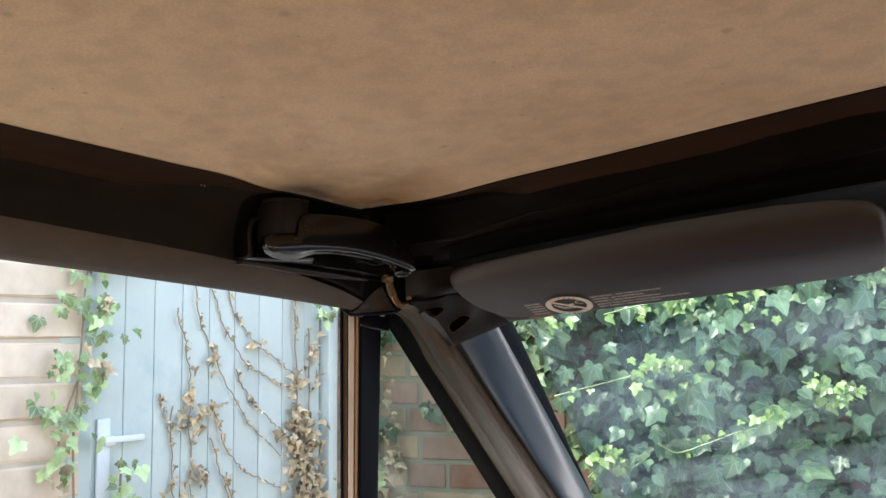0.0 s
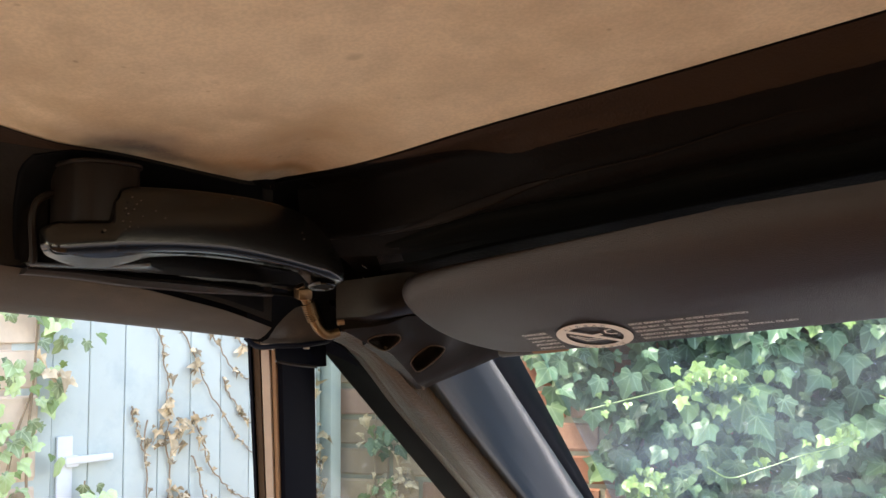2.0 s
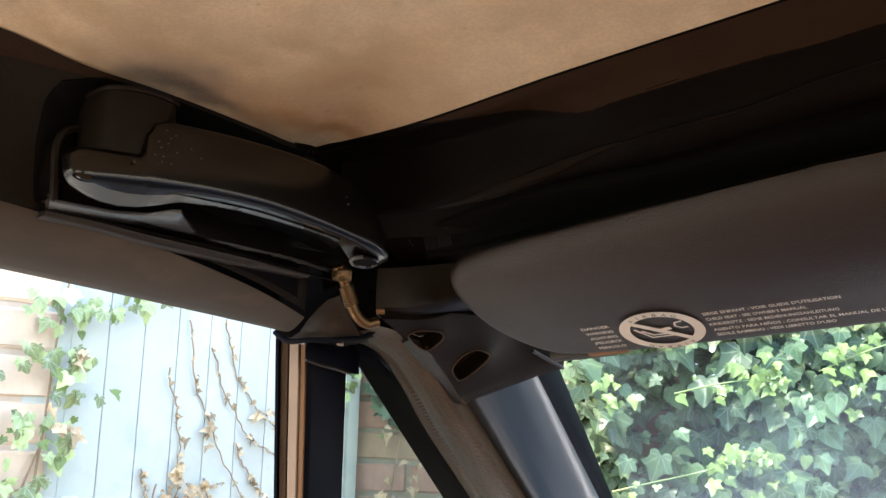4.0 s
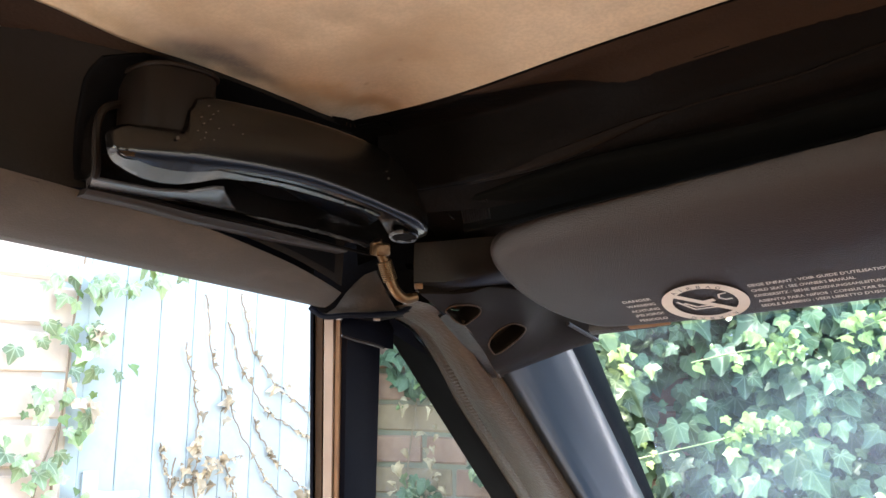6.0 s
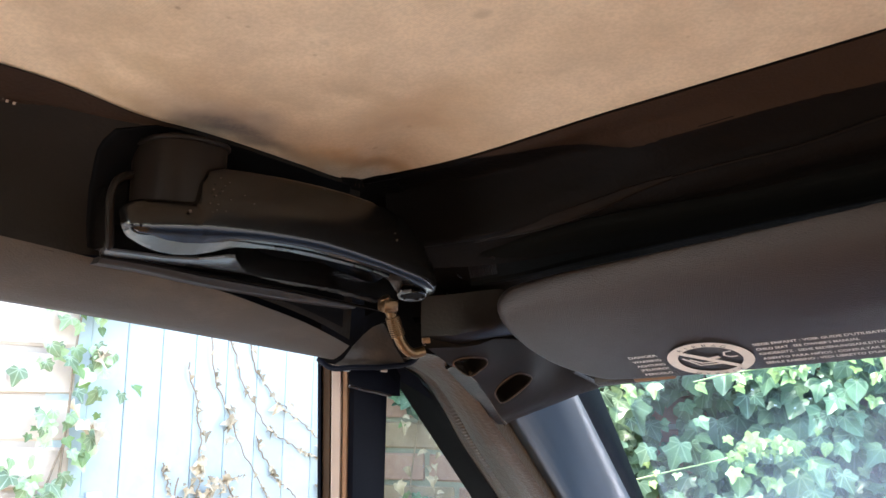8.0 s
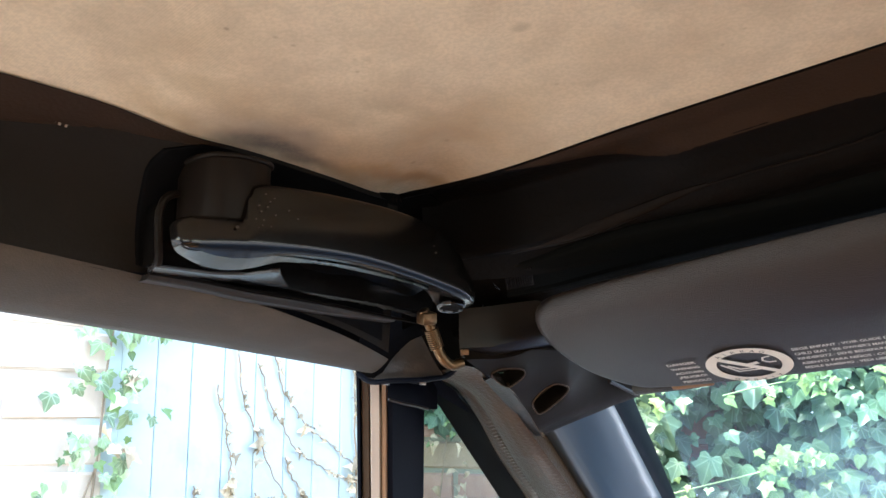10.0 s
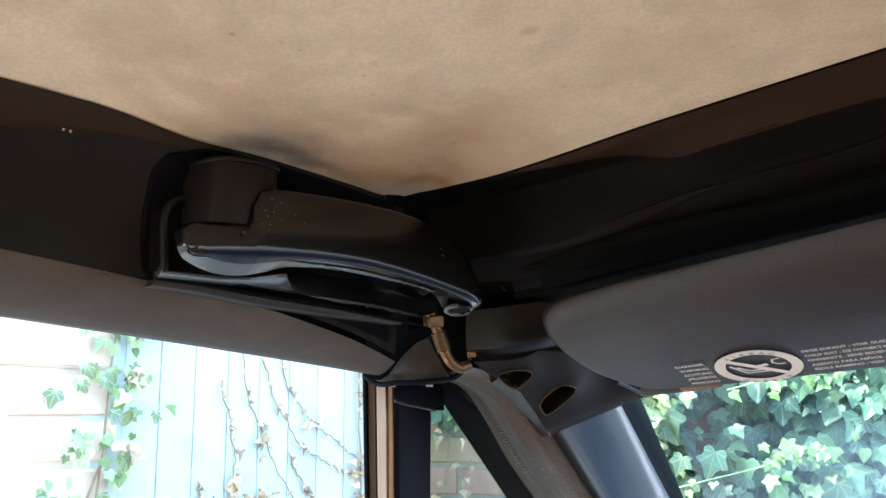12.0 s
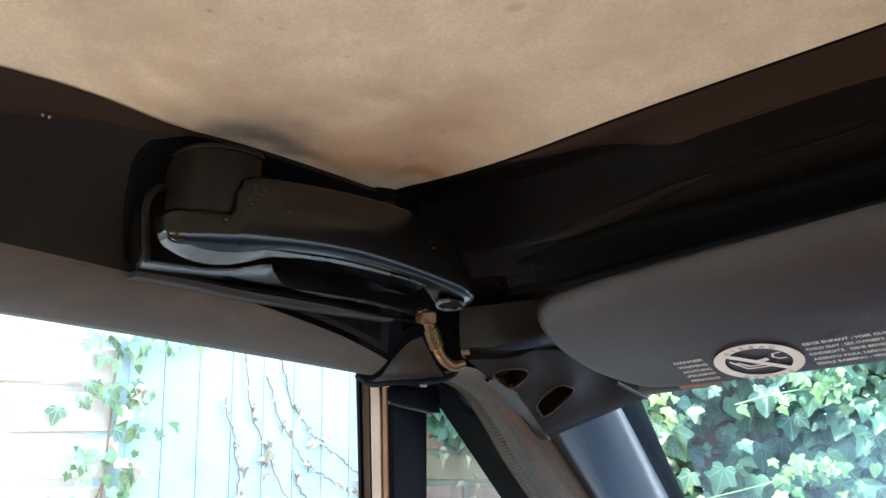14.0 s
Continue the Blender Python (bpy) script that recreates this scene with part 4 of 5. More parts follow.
# a pillow: the printed face curls up and away towards its upper edge
for v in bm.verts:
    w = max(0.0, min(1.0, (-0.006 - v.co.y) / 0.0610))
    h = max(0.0, min(1.0, 1 + v.co.z / 0.013))
    v.co.z -= 0.0225 * (1 - math.sqrt(max(0.0, 1 - w ** 2.0))) * h + 0.0085 * w * (1 - h)
# the printed side looks down
flip = Matrix.Identity(4)
flip[2][2] = -1
bmesh.ops.transform(bm, matrix=visor_m @ flip, verts=bm.verts)
bmesh.ops.reverse_faces(bm, faces=bm.faces)
part("panel", bm, M_VISOR, visor, angle=60)


def on_visor(x, y, d=-0.0006):
    return visor_m @ V(x, y, d)


def text_mesh(body, size, x, y, name, parent, width=None):
    """A line of print laid on the visor's lower face, its left end at x."""
    c = bpy.data.curves.new(name, "FONT")
    c.body, c.size, c.align_x, c.align_y = body, 1.0, "LEFT", "CENTER"
    c.offset = 0.018
    c.resolution_u = 2
    tmp = bpy.data.objects.new("tmp", c)
    scene.collection.objects.link(tmp)
    dg = bpy.context.evaluated_depsgraph_get()
    me = bpy.data.meshes.new_from_object(tmp.evaluated_get(dg))
    bpy.data.objects.remove(tmp)
    xs = [v.co.x for v in me.vertices]
    ys = [v.co.y for v in me.vertices]
    w = max(xs) - min(xs)
    sx = (width / w) if width else size
    x0, y0 = min(xs), (max(ys) + min(ys)) / 2
    for v in me.vertices:
        v.co = on_visor(x + (v.co.x - x0) * sx, y - (v.co.y - y0) * size)
    me.materials.append(M_PRINT)
    ob = new(name, me)
    ob.parent = parent
    return ob


LEFT_WORDS = ["DANGER", "WARNING", "ACHTUNG", "\u00a1PELIGRO!", "PERICOLO"]
RIGHT_WORDS = [("SIEGE ENFANT : VOIR GUIDE D'UTILISATION", 0.0535), ("CHILD SEAT : SEE OWNER'S MANUAL", 0.0400), ("KINDERSITZ : SIEHE BEDIENUNGSANLEITUNG", 0.0510), ("ASIENTO PARA NI\u00d1OS : CONSULTAR EL MANUAL DE USO", 0.0710), ("SEDILE BAMBINO : VEDI LIBRETTO D'USO", 0.0480)]
for k in range(5):
    y = -0.0102 + 0.00505 * k
    text_mesh(LEFT_WORDS[k], 0.0034, -0.0330, y, "warning_word", visor, 0.0128)
    text_mesh(RIGHT_WORDS[k][0], 0.0034, 0.0206, y, "warning_line", visor, RIGHT_WORDS[k][1])
# the round warning sign
bm = bmesh.new()
n = 56
for r0, r1 in ((0.0135, 0.0181),):
    ring = [[on_visor(r * math.cos(2 * math.pi * i / n), r * math.sin(2 * math.pi * i / n)) for i in range(n)] for r in (r0, r1)]
    grid(ring, bm, True)
part("warning_ring", bm, M_PRINT, visor, "white ring", smooth=False)


for word, start in (("AIRBAG", -0.62), ("AIRBAG", 2.52)):
    for i, ch in enumerate(word):
        a = start + 0.25 * i
        c = bpy.data.curves.new("letter", "FONT")
        c.body, c.size, c.align_x, c.align_y = ch, 0.0034, "CENTER", "CENTER"
        tmp = bpy.data.objects.new("tmp", c)
        scene.collection.objects.link(tmp)
        me = bpy.data.meshes.new_from_object(tmp.evaluated_get(bpy.context.evaluated_depsgraph_get()))
        bpy.data.objects.remove(tmp)
        for v in me.vertices:
            r, t = 0.0158 + v.co.y, a + v.co.x / 0.0158
            v.co = on_visor(r * math.sin(t), -r * math.cos(t), -0.0010)
        me.materials.append(M_VISOR)
        new("letter", me).parent = visor


def strip_on_visor(pts, width, name, d=-0.0007):
    rows = [[], []]
    for i, (x, y) in enumerate(pts):
        a, b = pts[max(0, i - 1)], pts[min(len(pts) - 1, i + 1)]
        dx, dy = b[0] - a[0], b[1] - a[1]
        ln = math.hypot(dx, dy)
        rows[0].append(on_visor(x - dy / ln * width / 2, y + dx / ln * width / 2, d))
        rows[1].append(on_visor(x + dy / ln * width / 2, y - dx / ln * width / 2, d))
    part(name, grid(rows), M_PRINT, visor, smooth=False)


strip_on_visor([(-0.0100, -0.0095), (0.0100, 0.0095)], 0.0030, "warning_bar", -0.0008)
strip_on_visor([(-0.0110, -0.0040), (-0.0060, 0.0052), (0.0035, 0.0052)], 0.0011, "seat_mark")
strip_on_visor([(-0.0085, -0.0020), (-0.0045, 0.0030), (0.0010, 0.0030)], 0.0012, "seat_mark")
strip_on_visor([(0.0108, -0.0070), (0.0075, -0.0062), (0.0068, -0.0030), (0.0090, -0.0008), (0.0118, -0.0010)], 0.0010, "bag_mark")
strip_on_visor([(-0.0010, -0.0005), (0.0045, -0.0020)], 0.0026, "figure_mark")
part("pivot_clip", moved(box((0.020, 0.004, 0.006), (-0.032, 0.0185, 0.003), 0.0012), visor_m), M_RUST, visor, "orange-brown pivot clip")
arm = tube([V(0.1005, 0.9035, 1.2452), V(0.110, 0.917, 1.2415), V(0.1185, 0.929, 1.2382)], 0.0011, 8, n=12)
part("pivot_arm", arm, M_VISOR, visor, "thin dark pivot arm")
part("pivot_bearing", moved(box((0.034, 0.006, 0.006), (-0.046, 0.0215, 0.004), 0.002), visor_m), M_VISOR, visor, "black pivot bearing")

# ---------------------------------------------------------------- roof latch
LH = V(0.68, 0.735, 0).normalized()
LQ = V(LH.y, -LH.x, 0)
latch_m = Matrix((LH, LQ, V(0, 0, 1))).transposed().to_4x4()
latch_m.translation = V(-0.058, 0.690, 0)
latch = thing("roof_latch", "black plastic soft top latch with a worn lever handle", "latch")


def L(s, q, z):
    return latch_m @ V(s, q, z)


def filleted(corners, radius, segs=4):
    """A closed outline with its corners rounded."""
    out = []
    k = len(corners)
    for i in range(k):
        a, b, c = Vector(corners[i - 1]), Vector(corners[i]), Vector(corners[(i + 1) % k])
        u, v = a - b, c - b
        r0, r1 = min(radius[i], 0.45 * u.length), min(radius[i], 0.45 * v.length)
        p, q = b + u.normalized() * r0, b + v.normalized() * r1
        for j in range(segs + 1):
            t = j / segs
            out.append(p * (1 - t) ** 2 + b * 2 * t * (1 - t) + q * t * t)
    return out


FACE_LOW = [(0, 1.2838), (0.0008, 1.2822), (0.002, 1.2811), (0.004, 1.2804), (0.007, 1.2805), (0.0155, 1.2818), (0.0265, 1.2831), (0.038, 1.2836), (0.05, 1.2841), (0.063, 1.2842), (0.0763, 1.2838), (0.09, 1.2823), (0.105, 1.2800), (0.12, 1.2772), (0.135, 1.2746), (0.1432, 1.2740)]
FACE_TOP = [(0, 1.2885), (0.001, 1.2900), (0.003, 1.2917), (0.006, 1.2928), (0.012, 1.2936), (0.0250, 1.2946), (0.0275, 1.3030), (0.0300, 1.3072), (0.034, 1.3086), (0.045, 1.3093), (0.062, 1.3098), (0.076, 1.3096), (0.090, 1.3090), (0.105, 1.3075), (0.116, 1.3050), (0.123, 1.3012), (0.130, 1.2952), (0.136, 1.2890), (0.140, 1.2842), (0.1432, 1.2785)]
EDGE_Q = [(0, -0.0068), (0.004, -0.0092), (0.008, -0.0102), (0.114, -0.0100), (0.122, -0.0125), (0.130, -0.0165), (0.137, -0.0175), (0.1432, -0.0150)]
EDGE_Z = [(0, 1.2836), (0.0008, 1.2818), (0.002, 1.2806), (0.003, 1.2799), (0.0073, 1.2784), (0.0105, 1.2772), (0.0149, 1.2761), (0.0215, 1.2757), (0.0283, 1.2764), (0.0352, 1.2783), (0.0399, 1.2800), (0.0447, 1.2814), (0.0572, 1.2825), (0.0703, 1.2826), (0.0842, 1.2818), (0.0987, 1.2807), (0.112, 1.2794), (0.120, 1.2772), (0.126, 1.2742), (0.132, 1.2716), (0.138, 1.2706), (0.1432, 1.2722)]
rows, under = [], []
stops = [0.0003 * i for i in range(24)] + [0.0072 + 0.0011 * i for i in range(16)] + [0.0248 + 0.0004 * i for i in range(17)] + [0.032 + 0.0016 * i for i in range(60)] + [0.128 + 0.0006 * i for i in range(26)]
for s_ in stops:
    e = min(1.0, s_ / 0.007)
    e = math.sqrt(max(0.0, 1 - (1 - e) ** 2)) * 0.96 + 0.04
    zl, zt, ql, zb = table(FACE_LOW, s_), table(FACE_TOP, s_), table(EDGE_Q, s_), table(EDGE_Z, s_)
    mid = (zl + zt) / 2
    bulge = 0.0010
    corners = [(0.0012, zl), (bulge, mid), (-0.0035, zt), (-0.013, zt - 0.0008), (min(-0.013, ql - 0.0022), max(zl, zb) + 0.005), (ql - 0.0018, zb + 0.0016), (ql, zb)]
    ring = filleted(corners, (0.0030, 0.010, 0.0034, 0.004, 0.003, 0.0008, 0.0010), 6)
    # the nose is round seen from above
    nose = min(1.0, max(0.0, (s_ - 0.127) / 0.0163))
    front = 1 - 0.92 * (1 - math.sqrt(1 - nose * nose))
    ring = [Vector((-0.0118 + (p.x + 0.0118) * front if p.x > -0.0118 else p.x, p.y)) for p in ring]
    rows.append([L(s_, -0.0065 + (p.x + 0.0065) * e, p.y) for p in ring])
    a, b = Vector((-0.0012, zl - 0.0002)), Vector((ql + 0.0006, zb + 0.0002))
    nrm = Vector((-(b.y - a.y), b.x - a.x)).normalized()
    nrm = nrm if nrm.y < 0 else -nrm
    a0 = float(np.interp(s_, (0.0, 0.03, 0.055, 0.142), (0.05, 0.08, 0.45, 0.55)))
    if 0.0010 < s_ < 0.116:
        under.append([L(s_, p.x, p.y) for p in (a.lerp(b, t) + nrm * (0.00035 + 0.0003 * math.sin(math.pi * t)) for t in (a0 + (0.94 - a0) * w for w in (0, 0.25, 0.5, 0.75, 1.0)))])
bm = grid(rows, closed=True)
bm.verts.ensure_lookup_table()
k = len(rows[0])
bm.faces.new(bm.verts[:k])
bm.faces.new(bm.verts[-k:])
part("lever", bm, M_BLACK, latch, "glossy black lever", angle=85)
# scuffs, plus the window's reflection lifted into the pale blue-grey
part("finger_blade", slab(under, V(-0.0003, 0.0008, 0.0006)), M_SCUFF_LIT, latch, "scuffed lower edge of the lever, window light in its grey", angle=60)
# hinge drum: round towards the cabin, with a thin cap that overhangs it
drum = [(0.0138, -0.0310), (0.0138, -0.0160), (0.0148, -0.0110), (0.0178, -0.0072), (0.0222, -0.0053), (0.0275, -0.0046), (0.0330, -0.0053), (0.0378, -0.0074), (0.0410, -0.0112), (0.0420, -0.0160), (0.0420, -0.0310)]


def drum_plate(grow, top, thick, bevel):
    ring = [(0.0279 + (a - 0.0279) * grow, -0.0178 + (b + 0.0178) * grow) for a, b in drum]
    smooth = [tuple(p.xy) for p in curve([V(a, b, 0) for a, b in ring], 44)]
    bm = plate(smooth, thick, bevel, 3)
    bmesh.ops.translate(bm, verts=bm.verts, vec=(0, 0, top))
    return moved(bm, latch_m)


part("hinge_drum", drum_plate(1.0, 1.3160, 0.0275, 0.0004), M_COVER, latch, "black hinge drum")
part("drum_cap", drum_plate(1.075, 1.3176, 0.0018, 0.0006), M_COVER, latch, "thin overhanging drum cap")
for sx, sz, r in ((0.0205, 1.2895, 0.0008), (0.0290, 1.2985, 0.0004), (0.0315, 1.3030, 0.0004), (0.0352, 1.3020, 0.0003), (0.0305, 1.2915, 0.0004), (0.0415, 1.2985, 0.0003), (0.0455, 1.2960, 0.0003), (0.0760, 1.3065, 0.0003), (0.1130, 1.2918, 0.0006), (0.030, 1.2965, 0.0004), (0.031, 1.2935, 0.0004), (0.0325, 1.2985, 0.0003), (0.034, 1.2915, 0.0004), (0.029, 1.2905, 0.0003), (0.036, 1.2960, 0.0003), (0.0335, 1.3005, 0.0003), (0.028, 1.2935, 0.0003), (0.038, 1.2900, 0.0003), (0.112, 1.2945, 0.0004)):
    part("paint_fleck", tube([L(sx, 0.0006, sz), L(sx + r, 0.0011, sz + r * 0.4)], r * 0.6, 6), M_VINYL, latch)
# base: a tray whose lower lip runs along the roll
lip_outline = [(0.0140, -0.0505), (0.0062, -0.0300), (0.012, -0.0300), (0.030, -0.0310), (0.0395, -0.0245), (0.0425, -0.0115), (0.0455, -0.0095), (0.0500, -0.0155), (0.0600, -0.0285), (0.0700, -0.0400), (0.0700, -0.0505)]
base_outline = [(0.0702, -0.0505), (0.0702, -0.0400), (0.112, -0.0440), (0.150, -0.0465), (0.151, -0.0505)]
for name, shape, skin, words in (("worn_lip", lip_outline, M_LIP, "grey worn lip of the base"), ("base_plate", base_outline, M_BLACK, "black base plate")):
    bm = plate(shape, 0.0014, 0.0005, 2)
    for v in bm.verts:
        v.co.z += 1.2790 - 0.024 * max(0.0, v.co.x - 0.05)
    part(name, moved(bm, latch_m), skin, latch, words)
BAND_OUT = V(0.0022, -0.0084, -0.0012)
upper = curve([L(0.0156, -0.0505, 1.2792), L(0.0333, -0.0505, 1.2784), L(0.0572, -0.0505, 1.2766), L(0.0778, -0.0505, 1.2755), L(0.0973, -0.0505, 1.2743), L(0.115, -0.0505, 1.2726), L(0.147, -0.0505, 1.2700)], 60)
lower = curve([L(0.0148, -0.0520, 1.2762), L(0.0343, -0.0520, 1.2751), L(0.0583, -0.0520, 1.2726), L(0.0817, -0.0520, 1.2712), L(0.0985, -0.0520, 1.2703), L(0.1162, -0.0520, 1.2699), L(0.147, -0.0520, 1.2688)], 60)
upper, lower = [p + BAND_OUT for p in upper], [p + BAND_OUT for p in lower]
# no recess here: a black tube draws the groove's shade
part("groove", tube([p + V(0, 0, -0.0004) for p in upper], 0.0008, 6), M_LINING, latch, "black tube painting the groove's shade")
# a flat lower band below the groove
band = [[a.lerp(b, t) + LQ * w for a, b in zip(upper[:54], lower[:54])] for t, w in ((0.24, -0.0008), (0.34, 0.0006), (0.66, 0.0008), (0.94, 0.0004), (1.0, -0.0006))]
part("outer_wall", slab(band, -LQ * 0.006), M_WEDGE, latch, "flat lower band of the base")
ledge = curve([L(0.0690, -0.0395, 1.2787), L(0.0782, -0.0395, 1.2772), L(0.092, -0.0395, 1.2759), L(0.1063, -0.0395, 1.2754), L(0.1214, -0.0395, 1.2739), L(0.1400, -0.0395, 1.2721)], 50)
ledge = [p + V(0, 0, 0.0007 * noise.noise(V(i * 0.7, 2.0, 0.0)) * min(1.0, i / 8)) for i, p in enumerate(ledge)]
part("tray_ledge", slab([ledge, [p + V(0, 0, -0.0011 - 0.0007 * abs(noise.noise(V(i * 0.9, 7.0, 0.0)))) for i, p in enumerate(ledge)]], -LQ * 0.0012), M_LIP, latch, "ragged worn edge of the tray")
part("corner_chip", moved(box((0.0026, 0.0034, 0.0018), (0, 0, 0), 0.0008), Matrix.Translation(L(0.0135, -0.0500, 1.2768)) @ latch_m.to_3x3().to_4x4()), M_SCUFF_LIT, latch, "pale chipped corner")
lip_path = [L(0.0250, -0.0300, 1.3072), L(0.0140, -0.0290, 1.3058), L(0.0085, -0.0290, 1.3030), L(0.0066, -0.0290, 1.2985), L(0.0066, -0.0290, 1.2885), L(0.0072, -0.0292, 1.2800), L(0.0095, -0.0380, 1.2795), L(0.0148, -0.0505, 1.2795)]
part("end_lip", tube(lip_path, 0.0015, 8, n=48), M_COVER, latch, "rounded end lip")
part("lip_corner", tube([L(0.0074, -0.0305, 1.2798), L(0.0088, -0.0350, 1.2795), L(0.0120, -0.0440, 1.2793)], 0.0016, 8, n=12), M_LIP, latch, "worn grey corner of the lip")
part("back_wall", slab([[L(0.0068, -0.031, z) for z in (1.279, 1.292, 1.3015)], [L(0.012, -0.0315, z) for z in (1.279, 1.294, 1.3050)], [L(0.05, -0.036, z) for z in (1.277, 1.293, 1.310)], [L(0.15, -0.042, z) for z in (1.2735, 1.285, 1.303)]], -LQ * 0.01), M_BLACK, latch)
part("tray_floor", slab([[L(0.045, -0.012, 1.2985), L(0.045, -0.036, 1.2905)], [L(0.09, -0.012, 1.2970), L(0.09, -0.038, 1.2875)], [L(0.132, -0.012, 1.286), L(0.136, -0.040, 1.280)]], (0, 0, 0.006)), M_BLACK, latch)
# eye in the underside of the lever's nose
eye_m = frame_of(L(0.1315, -0.0095, 1.2719), LH + V(0, 0, -0.10), LQ * 0.97 + V(0, 0, 0.25))
ring = [eye_m @ V(0.0060 * math.cos(a), 0.0048 * math.sin(a), 0.0) for a in (2 * math.pi * i / 28 for i in range(29))]
part("eye_rim", tube(ring, 0.0008, 6), M_BLACK, latch, "rim of the eye at the lever's nose")
part("eye_crescent", tube(ring[10:21], 0.0009, 6), M_LIP, latch, "pale crescent on one side of the eye's rim")
# a flat disc: the hollow's shade is only its black colour
part("eye", moved(plate([(0.0056 * math.cos(a), 0.0044 * math.sin(a)) for a in (2 * math.pi * i / 28 for i in range(28))], 0.0006), eye_m), M_LINING, latch, "black disc painting the eye's dark hole")
part("side_bracket", slab([[L(0.1440, 0.0035, 1.2825), L(0.1490, 0.002, 1.2805)], [L(0.1452, 0.0035, 1.2805), L(0.1487, 0.0025, 1.2799)]], (0, 0.001, 0)), M_LIP, latch, "small metal bracket")
# hook rod with its nut
hook = thing("hook_rod", "tarnished threaded brass hook rod with a square nut", "hook")
rod = curve([(0.0105, 0.812, 1.2730), (0.0135, 0.8165, 1.2650), (0.0155, 0.8190, 1.2585), (0.0185, 0.8225, 1.2520), (0.0225, 0.8265, 1.2492), (0.0270, 0.8290, 1.2505)], 40)
part("rod", tube(rod, 0.0024, 12), M_BRASS, hook)
for i in range(11, 21):
    c = rod[i]
    d = (rod[i + 1] - rod[i - 1]).normalized()
    part("thread", tube([c - d * 0.0003, c + d * 0.0003], 0.0033, 12), M_BRASS, hook)
d = (rod[8] - rod[2]).normalized()
nm = frame_of(rod[5] - d * 0.0005, V(0.7, 0.5, 0.1), d)
part("nut", moved(box((0.0072, 0.0056, 0.0072), (0, 0, 0), 0.0010), nm), M_BRASS, hook, "rusty square nut")

# ---------------------------------------------------------------- rest of the cabin, closing it
# unseen, added to keep light out; the tan floor bounces warm light up
cabin = thing("cabin_shell", "plain beige and dark lower cabin of the car", "car interior", kind="structure")
AX, AY = V(0.866, -0.5, 0), V(0.5, 0.866, 0)
O = V(-0.06, 0.86, 0)


def cab(r, f, z):
    return O + AX * r + AY * f + V(0, 0, z)


def panel(a, b, z0, z1, thick, name, material):
    p, q = cab(*a, 0), cab(*b, 0)
    part(name, slab([[p + V(0, 0, z0), p + V(0, 0, z1)], [q + V(0, 0, z0), q + V(0, 0, z1)]], thick), material, cabin)


panel((-0.02, 0.30), (-0.02, -1.35), 0.35, 0.86, -AX * 0.08, "door_panel", M_TRIM)
panel((1.32, 0.30), (1.32, -1.35), 0.35, 0.86, AX * 0.08, "door_panel", M_CARPET)
panel((-0.02, -1.40), (1.32, -1.40), 0.35, 0.98, -AY * 0.05, "rear_panel", M_LINING)
panel((-0.02, -1.40), (0.20, -1.40), 0.98, 1.43, -AY * 0.05, "rear_panel", M_LINING)
panel((1.10, -1.40), (1.32, -1.40), 0.98, 1.43, -AY * 0.05, "rear_panel", M_LINING)
panel((0.20, -1.40), (1.10, -1.40), 1.36, 1.43, -AY * 0.05, "rear_panel", M_LINING)
panel((-0.04, -0.75), (-0.04, -1.40), 0.86, 1.40, -AX * 0.04, "rear_quarter_panel", M_LINING)
panel((1.30, 0.10), (1.30, -0.95), 1.36, 1.44, AX * 0.04, "roof_rail", M_LINING)
panel((1.30, -0.95), (1.30, -1.38), 0.86, 1.44, AX * 0.04, "rear_quarter_panel", M_LINING)
part("floor_and_seats", slab([[cab(0, 0.30, 0.36), cab(1.3, 0.30, 0.36)], [cab(0, -0.25, 0.36), cab(1.3, -0.25, 0.36)], [cab(0, -0.3, 0.62), cab(1.3, -0.3, 0.62)], [cab(0, -1.38, 0.66), cab(1.3, -1.38, 0.66)]], (0, 0, -0.05)), M_CARPET, cabin)
part("dashboard", slab([[cab(-0.02, 0.12, 0.80), cab(1.3, 0.12, 0.80)], [cab(-0.02, 0.15, 0.86), cab(1.3, 0.15, 0.86)], [cab(-0.02, 0.42, 0.885), cab(1.3, 0.42, 0.885)], [cab(-0.02, 0.70, 0.905), cab(1.3, 0.70, 0.905)]], (0, 0, -0.3)), M_DASH, cabin)
part("bonnet", slab([[cab(-0.05, 0.71, 0.890), cab(0.6, 0.72, 0.895), cab(1.35, 0.71, 0.890)], [cab(-0.05, 0.90, 0.815), cab(0.6, 0.90, 0.835), cab(1.35, 0.90, 0.815)], [cab(-0.02, 1.15, 0.78), cab(0.6, 1.2, 0.80), cab(1.32, 1.15, 0.78)]], (0, 0, -0.35)), M_BODY, cabin, "pale silver bonnet")
# roll, seams and demister slot of the dashboard's top, which the windscreen mirrors
dash_m = frame_of(cab(0.66, 0.56, 0.8965), AX, AY)
part("dash_roll", tube([cab(0.125, 0.538, 0.890), cab(0.22, 0.543, 0.891), cab(0.40, 0.550, 0.892), cab(1.15, 0.550, 0.892)], 0.011, 12, n=40), M_DASH, cabin, "rounded roll along the dashboard")
for f0, f1, f2, width in ((0.553, 0.560, 0.566, 0.007), (0.595, 0.599, 0.603, 0.005), (0.668, 0.670, 0.672, 0.004)):
    path = curve([cab(0.12, f0, 0.0), cab(0.21, f1, 0.0), cab(0.32, f2, 0.0), cab(1.15, f2 + 0.004, 0.0)], 40)
    up = V(0, 0, 0.8905 + 0.054 * (f1 - 0.42) + 0.0008)
    part("dash_seam", slab([[p + up - AY * width / 2 for p in path], [p + up + AY * width / 2 for p in path]], (0, 0, -0.003)), M_BLACK_RUBBER, cabin, "dark seam of the dashboard")
